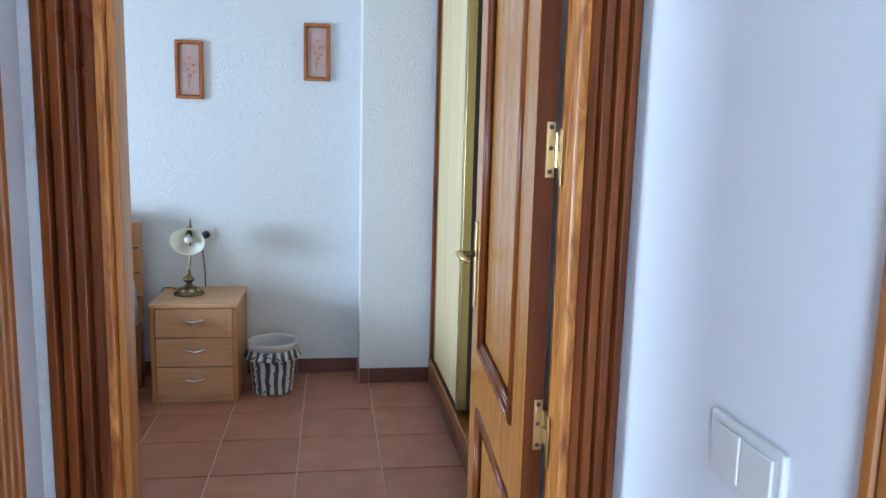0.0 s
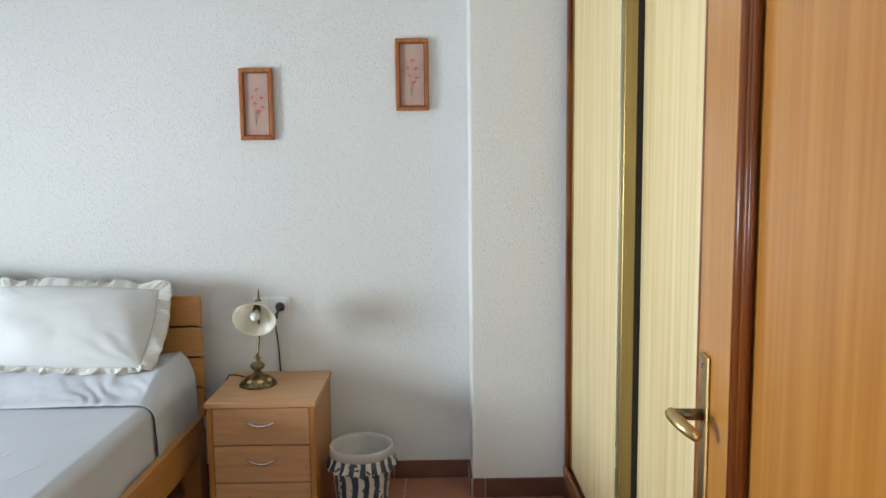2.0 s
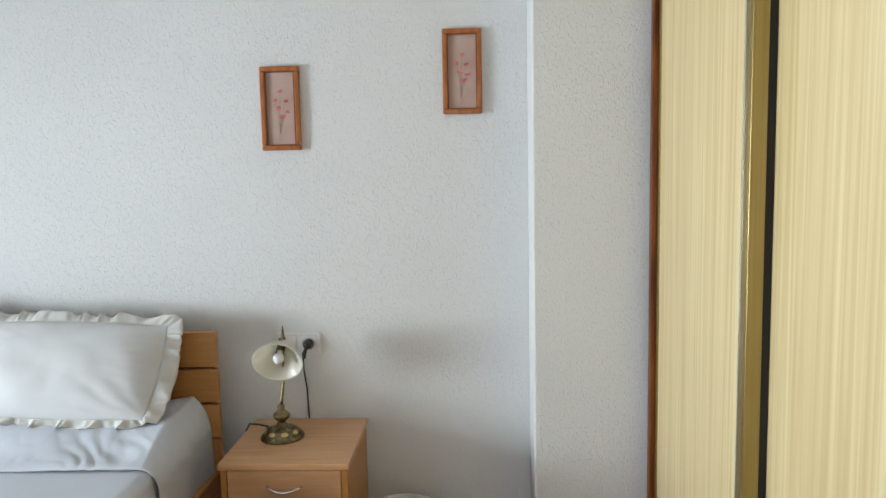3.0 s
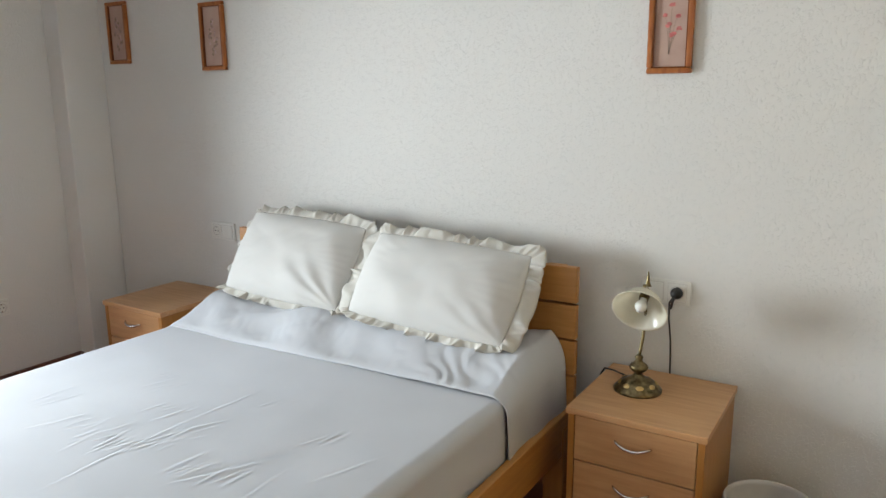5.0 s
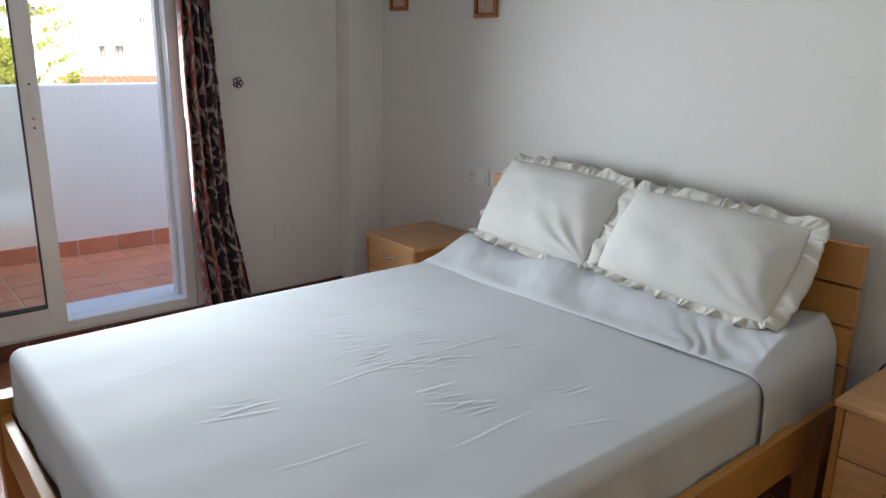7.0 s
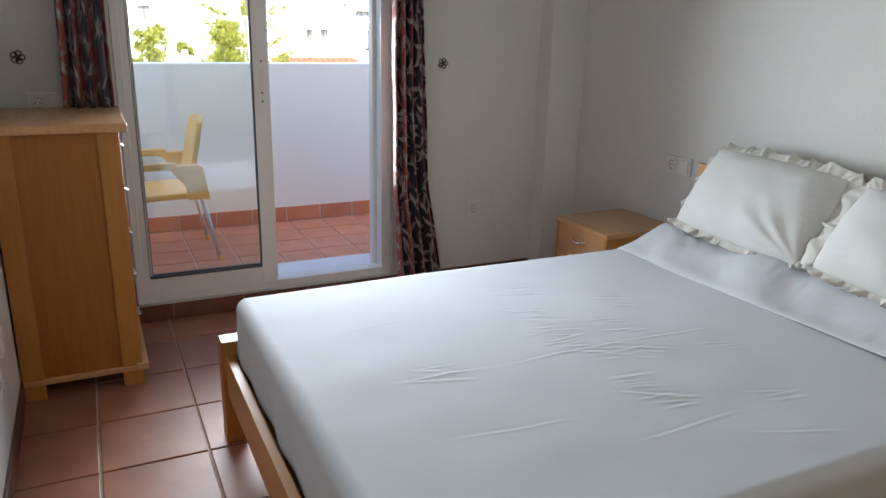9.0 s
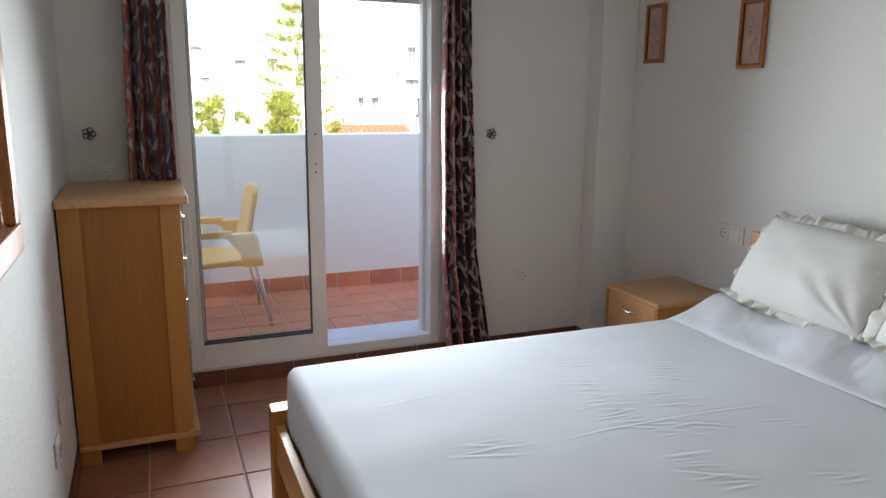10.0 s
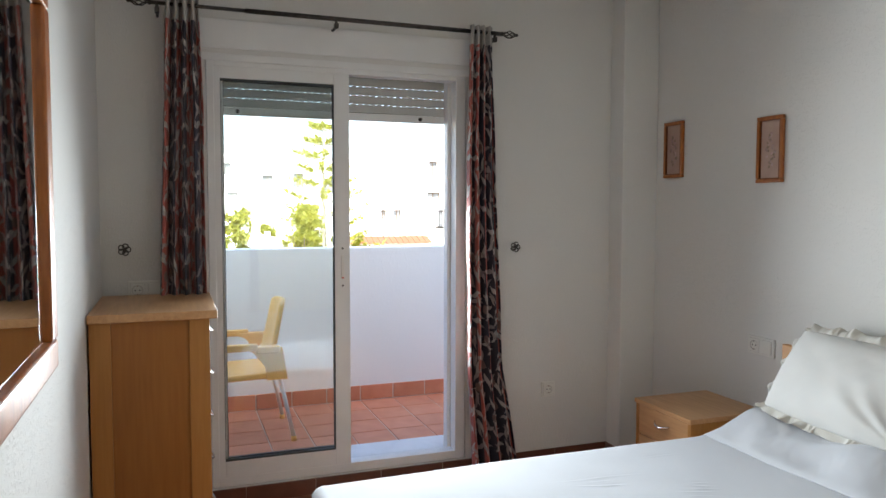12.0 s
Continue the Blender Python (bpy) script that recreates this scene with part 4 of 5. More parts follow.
def nightstand(at, label):
    w, d, h = 0.424, 0.435, 0.505
    t = thing("nightstand", label, "nightstand", at, group="nightstands beside the bed")
    part("top", boxes((0, w, -0.004, d, h - 0.021, h), bevel=0.0015, seg=1), M_BEECH, t)
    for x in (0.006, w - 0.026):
        # Sides take the shade-darkened beech.
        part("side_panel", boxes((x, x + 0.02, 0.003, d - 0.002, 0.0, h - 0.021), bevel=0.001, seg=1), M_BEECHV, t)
    part("back_panel", boxes((0.026, w - 0.026, d - 0.012, d - 0.004, 0.02, h - 0.022)), M_BEECH, t)
    part("plinth", boxes((0.026, w - 0.026, 0.012, 0.028, 0.0, 0.034), bevel=0.001, seg=1), M_BEECH, t)
    for k in range(3):
        z = 0.036 + 0.1495 * k
        df = part("drawer", boxes((0.0285, w - 0.0285, 0.004, 0.022, z, z + 0.1445), bevel=0.0012, seg=1), M_BEECH, t)
        bm = bm_new()
        bow_handle(bm, w / 2, z + 0.092, 0.056, 0.003)
        part("handle", bm, M_CHROME, df, "curved satin metal handle", smooth=True)
    # Black sheet gives the drawer gaps their shade.
    part("carcass_gap_shade", boxes((0.027, w - 0.027, 0.03, 0.034, 0.035, h - 0.022)), M_GAPSHADE, t)
    return t


nightstand((-0.790, 3.556, 0), "beech three-drawer nightstand with a brass lamp on top")
nightstand((-3.150, 3.566, 0), "beech three-drawer nightstand in the corner beside the bed")


# ---- table lamp ----
lamp = thing("table_lamp", "antique brass table lamp with ribbed opal glass shade", "table lamp", (-0.640, 3.795, 0.505))
bm = bm_new()
lathe(bm, ((0.0002, 0.0), (0.076, 0.0), (0.077, 0.006), (0.070, 0.012), (0.058, 0.026), (0.040, 0.037), (0.024, 0.043), (0.018, 0.050), (0.013, 0.056)), 40, None, lambda a, r, z: r * (1 + (0.035 * abs(math.sin(4 * a)) if 0.008 < z < 0.04 else 0)))
part("foot", bm, M_ABRASS, lamp, "embossed antique brass foot", smooth=True)
for q in range(8):
    a = q * math.pi / 4 + 0.39
    bm = bm_new()
    lathe(bm, ((0.0002, 0.004), (0.007, 0.0035), (0.0115, 0.0)), 14, pose(0.058 * math.cos(a), 0.058 * math.sin(a), 0.0255, 0, 52, math.degrees(a)) @ Matrix.Diagonal((0.85, 1.15, 1, 1)))
    part("oval_boss", bm, M_BRASS, lamp, smooth=True)
bm = bm_new()
lathe(bm, ((0.010, 0.054), (0.013, 0.060), (0.026, 0.070), (0.031, 0.080), (0.026, 0.088), (0.014, 0.096), (0.011, 0.106), (0.014, 0.112), (0.008, 0.120)), 28)
part("knop", bm, M_ABRASS, lamp, smooth=True)
bm = bm_new()
sweep(bm, [(0.008 * math.sin(k / 14 * 3.1), 0.022 * math.sin(k / 14 * 2.2), 0.115 + 0.235 * k / 14) for k in range(15)], 0.0052, 10)
part("stem", bm, M_ABRASS, lamp, smooth=True)
AX = pose(0.006, -0.040, 0.282, -60, 0, 2) @ Matrix.Scale(0.94, 4)     # shade: its mouth looks down and out into the room
prof = [(0.016, 0.085), (0.022, 0.082), (0.040, 0.068), (0.058, 0.048), (0.074, 0.022), (0.088, 0.0), (0.093, -0.006), (0.090, -0.007), (0.084, -0.001), (0.070, 0.020), (0.054, 0.044), (0.036, 0.064), (0.018, 0.078)]
bm = bm_new()
lathe(bm, prof, 72, AX, lambda a, r, z: r * (1 + 0.013 * math.sin(36 * a)))
part("shade", bm, M_OPAL, lamp, "ribbed opal glass bell shade", smooth=True)
bm = bm_new()
lathe(bm, ((0.0002, -0.006), (0.012, -0.002), (0.019, 0.008), (0.021, 0.018), (0.017, 0.03), (0.012, 0.04), (0.012, 0.055)), 24, AX)
part("bulb", bm, M_BULB, lamp, smooth=True)
bm = bm_new()
lathe(bm, ((0.015, 0.045), (0.017, 0.062), (0.016, 0.092), (0.010, 0.100)), 20, AX)
part("socket_cap", bm, M_ABRASS, lamp, smooth=True)
bm = bm_new()
lathe(bm, ((0.012, 0.0), (0.008, 0.006), (0.005, 0.02), (0.0025, 0.045), (0.0003, 0.05)), 14, pose(0.010, 0.024, 0.345))
part("finial", bm, M_ABRASS, lamp, smooth=True)
cord = thing("lamp_cord", "thin black lamp cord lying behind the nightstand", "cord")
bm = bm_new()
sweep(bm, [(-0.66, 3.86, 0.512), (-0.71, 3.875, 0.514), (-0.75, 3.88, 0.522), (-0.785, 3.89, 0.520), (-0.803, 3.90, 0.49), (-0.806, 3.95, 0.40)], 0.0032, 8)
part("table_run", bm, M_BLACK, cord, smooth=True)
bm = bm_new()
sweep(bm, [(-0.583, 3.975, 0.79), (-0.598, 3.972, 0.76), (-0.600, 3.985, 0.70), (-0.592, 3.992, 0.62), (-0.588, 3.994, 0.50), (-0.588, 3.994, 0.42)], 0.0032, 8)
part("wall_run", bm, M_BLACK, cord, smooth=True)


# ---- wall sockets ----
def wall_plate(name, label, at, rz, gangs, plug=False):
    """gangs: 's' a socket, 'r' a rocker. Local -y looks out of the wall."""
    w = 0.078 * len(gangs)
    t = thing(name, label, "wall socket" if "s" in gangs else "switch", at, rz)
    part("plate", boxes((-w / 2 - 0.004, w / 2 + 0.004, -0.0105, 0.0, -0.043, 0.043), bevel=0.004, seg=3), M_SWITCH, t)
    for k, g in enumerate(gangs):
        x = -w / 2 + 0.039 + 0.076 * k
        # Grey sheet paints the shade line round each insert.
        part("shadow_gap", boxes((x - 0.0312, x + 0.0312, -0.0108, -0.0100, -0.0322, 0.0322)), M_LINERSHADE, t, "grey sheet for the shade round the insert")
        if g == "r":
            part("rocker", boxes((x - 0.030, x + 0.030, -0.0145, -0.010, -0.031, 0.031), bevel=0.0025), M_SWITCH, t)
        else:
            part("socket_face", boxes((x - 0.030, x + 0.030, -0.0125, -0.010, -0.031, 0.031), bevel=0.002), M_SWITCH, t)
            # Grey well and black discs stand for the socket's shaded recesses.
            bm = bm_new()
            lathe(bm, ((0.0235, 0.0055), (0.0215, 0.0055), (0.0195, 0.001), (0.0002, 0.001)), 28, pose(x, -0.0095, 0, 90, 0, 0))
            part("socket_well", bm, M_LINERSHADE, t, smooth=False)
            for dx in (-0.0095, 0.0095):
                bm = bm_new()
                sweep(bm, ((x + dx, -0.0108, 0), (x + dx, -0.0135, 0)), 0.0032, 10)
                part("pin_hole", bm, M_BLACK, t)
            for dz in (-0.0185, 0.0185):
                part("earth_clip", boxes((x - 0.003, x + 0.003, -0.0155, -0.0105, dz - 0.0025, dz + 0.0025)), M_CHROME, t)
            if plug:
                bm = bm_new()
                lathe(bm, ((0.0002, 0.034), (0.010, 0.033), (0.015, 0.026), (0.0195, 0.012), (0.0195, 0.0)), 24, pose(x, -0.011, 0, 90, 0, 0))
                sweep(bm, ((x, -0.038, -0.004), (x - 0.006, -0.04, -0.022), (x - 0.012, -0.034, -0.05)), 0.0045, 8)
                part("plug", bm, M_BLACK, t, "black plug", smooth=True)
    return t


wall_plate("double_wall_socket", "white wall socket with switch and a black plug in it", (-0.617, N, 0.792), 0, "rs", plug=True)
wall_plate("wall_socket_and_switch", "white wall socket and rocker switch above the nightstand", (-2.775, N, 0.803), 0, "sr")
wall_plate("wall_socket", "single white wall socket low on the wall", (W, 3.385, 0.427), 90, "s")
wall_plate("wall_socket", "white socket plate on the wall above the dresser", (W, 1.29, 1.07), 90, "sr")
wall_plate("wall_switch", "white rocker plate low on the wall beside the dresser", (-2.70, S, 0.40), 180, "r")
wall_plate("wall_socket", "white socket low on the wall beside the dresser", (-2.52, S, 0.33), 180, "s")


# ---- pictures ----
def picture(x0, z0, w, h, kind, label):
    t = thing("framed_picture", label, "picture", (x0, N, z0), group="small framed flower pictures")
    f, d = 0.018, 0.022
    bm = bm_new()
    for (a, b, c, e) in ((0, w, 0, f), (0, w, h - f, h), (0, f, f, h - f), (w - f, w, f, h - f)):
        box(bm, a, b, -d, -0.002, c, e, bevel=0.005, seg=3)
    part("frame", bm, M_PFRAME, t)
    bm = bm_new()
    for (a, b, c, e) in ((f - 0.002, w - f + 0.002, f - 0.002, f + 0.003), (f - 0.002, w - f + 0.002, h - f - 0.003, h - f + 0.002), (f - 0.002, f + 0.003, f, h - f), (w - f - 0.003, w - f + 0.002, f, h - f)):
        box(bm, a, b, -d + 0.003, -0.006, c, e)
    part("inner_bead", bm, M_PINE, t)
    part("print", boxes((f - 0.002, w - f + 0.002, -0.009, -0.004, f - 0.002, h - f + 0.002)), M_MAT, t, "faded pinkish paper")
    rnd = random.Random(int(abs(x0) * 1000))
    y = -0.0098
    bs, bp = bm_new(), bm_new()

    def oval(bm, cx, cz, rx, rz, a, yy):
        vs = []
        for k in range(10):
            q = 2 * math.pi * k / 10
            px, pz = rx * math.cos(q), rz * math.sin(q)
            vs.append(bm.verts.new((cx + px * math.cos(a) - pz * math.sin(a), yy, cz + px * math.sin(a) + pz * math.cos(a))))
        bm.faces.new(vs)
    if kind == "poppy":
        heads = [(0.50, 0.70), (0.36, 0.60), (0.62, 0.585), (0.45, 0.50), (0.66, 0.47), (0.56, 0.40)]
        for i, (u, v) in enumerate(heads):
            cx, cz = w * u, h * v
            base = (w * (0.47 + 0.05 * (u - 0.5)), h * 0.2)
            for k in range(6):
                a, b = k / 6, (k + 1) / 6
                xa, xb = base[0] + (cx - base[0]) * a ** 1.6, base[0] + (cx - base[0]) * b ** 1.6
                za, zb = base[1] + (cz - base[1]) * a, base[1] + (cz - base[1]) * b
                vs = [bs.verts.new(p) for p in ((xa - 0.0006, y, za), (xa + 0.0006, y, za), (xb + 0.0006, y, zb), (xb - 0.0006, y, zb))]
                bs.faces.new(vs)
            for q in range(3):
                oval(bp, cx + rnd.uniform(-0.006, 0.006), cz + rnd.uniform(-0.003, 0.004), rnd.uniform(0.006, 0.010), rnd.uniform(0.004, 0.006), rnd.uniform(-0.6, 0.6), y - 0.0004 - 0.0002 * q)
    else:
        for i in range(26):
            v = 0.24 + 0.52 * i / 26
            spread = 0.17 * math.sin(math.pi * (v - 0.15) / 0.7)
            oval(bp if i % 3 else bs, w * (0.5 + rnd.uniform(-spread, spread)), h * v, rnd.uniform(0.005, 0.011), rnd.uniform(0.004, 0.009), rnd.uniform(0, 3), y - 0.0004 - 0.00005 * i)
    tagged(part("stems", bs, M_STEM, t), kind="stuff")
    tagged(part("petals", bp, M_PETAL if kind == "poppy" else M_ROSE, t), kind="stuff")
    return t


picture(-0.719, 1.512, 0.143, 0.300, "poppy", "small honey wood framed print of red poppies")
picture(-0.058, 1.628, 0.141, 0.300, "poppy", "small honey wood framed print of red poppies near the column")
picture(-2.826, 1.570, 0.158, 0.305, "rose", "small honey wood framed print of faded roses above the nightstand")
picture(-3.520, 1.617, 0.158, 0.305, "rose", "small honey wood framed print of faded roses near the corner")


# ---- waste bin ----
wb = thing("waste_bin", "round waste bin covered in blue and cream striped frilled cloth", "waste bin", (-0.212, 3.715, 0))
bm = bm_new()
grid(bm, 72, 14, lambda u, v: ((0.101 + 0.024 * v + 0.0025 * math.sin(u * 150) * v) * math.cos(2 * math.pi * u), (0.101 + 0.024 * v + 0.0025 * math.sin(u * 150) * v) * math.sin(2 * math.pi * u), 0.004 + 0.236 * v), lambda u, v: (u * 0.7, v * 0.24))
part("cover", bm, M_BINCLOTH, wb, smooth=True)


def frill(u, v):
    a = 2 * math.pi * u
    r = 0.126 + 0.017 * v + 0.007 * v * math.sin(u * 2 * math.pi * 24 + 2 * noise.noise((u * 14, 0, 0)))
    return (r * math.cos(a), r * math.sin(a), 0.243 - 0.050 * v + 0.009 * v * noise.noise((u * 18, 2, 0)))


part("frill", grid(bm_new(), 240, 8, frill, lambda u, v: (u * 0.9, 0.4 + v * 0.06)), M_BINCLOTH, wb, smooth=True, solid=0.0015)
bm = bm_new()
lathe(bm, ((0.0002, 0.02), (0.095, 0.02), (0.118, 0.262), (0.121, 0.274), (0.126, 0.276), (0.129, 0.268), (0.130, 0.240), (0.127, 0.238)), 56, None, lambda a, r, z: r * (1 + 0.012 * noise.noise((math.cos(a) * 4, math.sin(a) * 4, z * 9))))
part("liner", bm, M_LINERSHADE, wb, "grey cloth liner folded over the rim", smooth=True)


# ---- dresser ----
def dresser():
    x0, x1, y0, y1, h = -3.655, -3.055, 1.108, 1.535, 1.055
    t = thing("chest_of_drawers", "tall beech chest of five drawers against the wall", "chest of drawers", (0, 0, 0))
    part("top", boxes((x0 - 0.01, x1 + 0.018, y0 - 0.004, y1 + 0.03, h - 0.032, h), bevel=0.004), M_BEECH, t)
    for x, s in ((x1 - 0.022, 1), (x0, -1)):
        # Side frames use the beech with the shade in its colour.
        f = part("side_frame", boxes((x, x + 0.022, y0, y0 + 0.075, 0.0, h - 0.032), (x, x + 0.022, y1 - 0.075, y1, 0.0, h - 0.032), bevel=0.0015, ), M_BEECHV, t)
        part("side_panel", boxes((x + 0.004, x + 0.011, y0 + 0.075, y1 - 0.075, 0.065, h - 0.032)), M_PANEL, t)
    part("base_rail", boxes((x0, x1 + 0.010, y1 - 0.02, y1 + 0.022, 0.062, 0.092), bevel=0.003), M_BEECH, t)
    part("side_rail", boxes((x1 - 0.020, x1 + 0.006, y0, y1 - 0.02, 0.062, 0.082), bevel=0.002), M_BEECH, t)
    # Black back and block paint shade into the gaps round the drawers.
    part("back_panel", boxes((x0 + 0.022, x1 - 0.022, y0, y0 + 0.008, 0.06, h - 0.034)), M_GAPSHADE, t)
    part("inside_shade_block", boxes((x0 + 0.022, x1 - 0.022, y0 + 0.01, y1 - 0.03, 0.09, h - 0.034)), M_GAPSHADE, t)
    for k in range(5):
        z = 0.098 + 0.1845 * k
        d = part("drawer", boxes((x0 + 0.024, x1 - 0.024, y1 - 0.022, y1 - 0.002, z, z + 0.181), bevel=0.0015, seg=1), M_BEECH, t)
        for xx in ((x0 + x1) / 2,):
            bm = bm_new()
            sweep(bm, [(xx - 0.055 + 0.11 * q / 12, y1 - 0.002 + 0.024 * math.sin(math.pi * q / 12) ** 0.7, z + 0.108 - 0.016 * math.sin(math.pi * q / 12)) for q in range(13)], 0.0048, 8)
            part("handle", bm, M_CHROME, d, "curved satin metal handle", smooth=True)
    return t


dresser()

# wall mirror beside the dresser
mr = thing("wall_mirror", "large mirror in a honey brown wooden frame on the wall", "mirror", (0, S, 0))
mx0, mx1, mz0, mz1, mf = -2.18, -1.42, 1.045, 2.02, 0.075
part("glass", boxes((mx0 + mf - 0.004, mx1 - mf + 0.004, 0.004, 0.010, mz0 + mf - 0.004, mz1 - mf + 0.004)), M_MIRROR, mr, "clear mirror glass")
bm = bm_new()
for a, b, c, e in ((mx0, mx1, mz0, mz0 + mf), (mx0, mx1, mz1 - mf, mz1), (mx0, mx0 + mf, mz0 + mf, mz1 - mf), (mx1 - mf, mx1, mz0 + mf, mz1 - mf)):
    box(bm, a, b, 0.002, 0.026, c, e, bevel=0.008, seg=3)
part("frame", bm, M_PFRAME, mr)


# ---- balcony ----
BZ = 0.06
PX = -5.20
balc = structure("balcony_floor", boxes((PX - 0.02, -4.05, -0.8, 5.0, -0.2, BZ - 0.006)), M_OGROUT, "terracotta tiled balcony floor with pale joints", "floor")
structure("balcony_parapet", boxes((PX - 0.14, PX, -0.9, 5.1, -0.2, 1.165), (PX, -4.05, -0.95, -0.8, -0.2, 1.165), (PX, -4.05, 5.0, 5.15, -0.2, 1.165), bevel=0.008), M_OUT, "white rendered balcony parapet", "parapet")
# Unseen wall, added to keep direct sun off the balcony.
structure("sun_blocking_outer_wall", boxes((-4.05, -3.9, -3.0, 0.2, -3.0, 3.2), (-4.05, -3.9, 4.3, 8.0, -3.0, 3.2), (-4.05, -3.9, 0.2, 4.3, -3.0, -0.1), (-4.05, -3.9, 0.2, 4.3, TOP + 0.25, 3.2)), M_OUT, "unseen white rendered outer wall that blocks the sun", "wall")


def armchair():
    """Stacking chair: it looks along -y, its right legs towards the room."""
    t = thing("balcony_chair", "yellow resin balcony armchair on pale metal legs", "chair", (-4.68, 1.73, BZ))
    bm = grid(bm_new(), 20, 20, lambda u, v: (-0.23 + 0.46 * u, -0.24 + 0.46 * v, 0.405 - 0.012 * math.sin(math.pi * u) - 0.02 * (1 - v) * (1 - v) + 0.008))
    part("seat", bm, M_RESIN, t, smooth=True, solid=0.03)
    bm = grid(bm_new(), 18, 22, lambda u, v: ((-0.21 + 0.42 * u) * (1 - 0.10 * v * v), 0.205 + 0.085 * v + 0.03 * (1 - (2 * u - 1) ** 2), 0.40 + 0.43 * v - 0.03 * v * abs(2 * u - 1) ** 3))
    part("backrest", bm, M_RESIN, t, smooth=True, solid=0.028)
    for s in (-1, 1):
        bm = bm_new()
        pts = [(s * 0.255, 0.25, 0.555), (s * 0.265, 0.12, 0.572), (s * 0.268, -0.05, 0.590), (s * 0.262, -0.2, 0.612), (s * 0.252, -0.26, 0.60)]
        for a, b in zip(pts, pts[1:]):
            box(bm, min(a[0], b[0]) - 0.022, max(a[0], b[0]) + 0.022, b[1], a[1] + 0.006, min(a[2], b[2]) - 0.011, max(a[2], b[2]) + 0.011, bevel=0.007)
        part("armrest", bm, M_RESIN, t)
        bm = bm_new()
        vs = []
        for x in (s * 0.235, s * 0.262):
            vs.append([bm.verts.new((x, yy, zz)) for yy, zz in ((0.30, 0.38), (0.27, 0.57), (-0.02, 0.585), (0.10, 0.55), (0.17, 0.46), (0.18, 0.38))])
        for a, b in zip(range(6), [1, 2, 3, 4, 5, 0]):
            bm.faces.new((vs[0][a], vs[0][b], vs[1][b], vs[1][a]))
        bm.faces.new(vs[0])
        bm.faces.new(vs[1][::-1])
        part("arm_support", bm, M_RESIN, t)
        for y0, y1 in ((0.255, 0.335), (-0.2, -0.25)):
            bm = bm_new()
            sweep(bm, ((s * 0.225, y0, 0.40), (s * 0.245, y1, 0.02)), 0.0125, 12)
            lg = part("leg", bm, M_ALUM, t, "pale metal leg", smooth=True)
            bm = bm_new()
            sweep(bm, ((s * 0.2445, y1 - 0.001 * (1 if y1 > 0 else -1), 0.03), (s * 0.246, y1, 0.0)), 0.0165, 12)
            part("foot_cap", bm, M_RESIN, lg, smooth=True)
    return t


armchair()

# ---- the village outside ----
GZ = -3.2
structure("ground", boxes((-900, 300, -700, 700, GZ - 1, GZ)), M_GROUND, "dry pale ground between the houses", "ground")


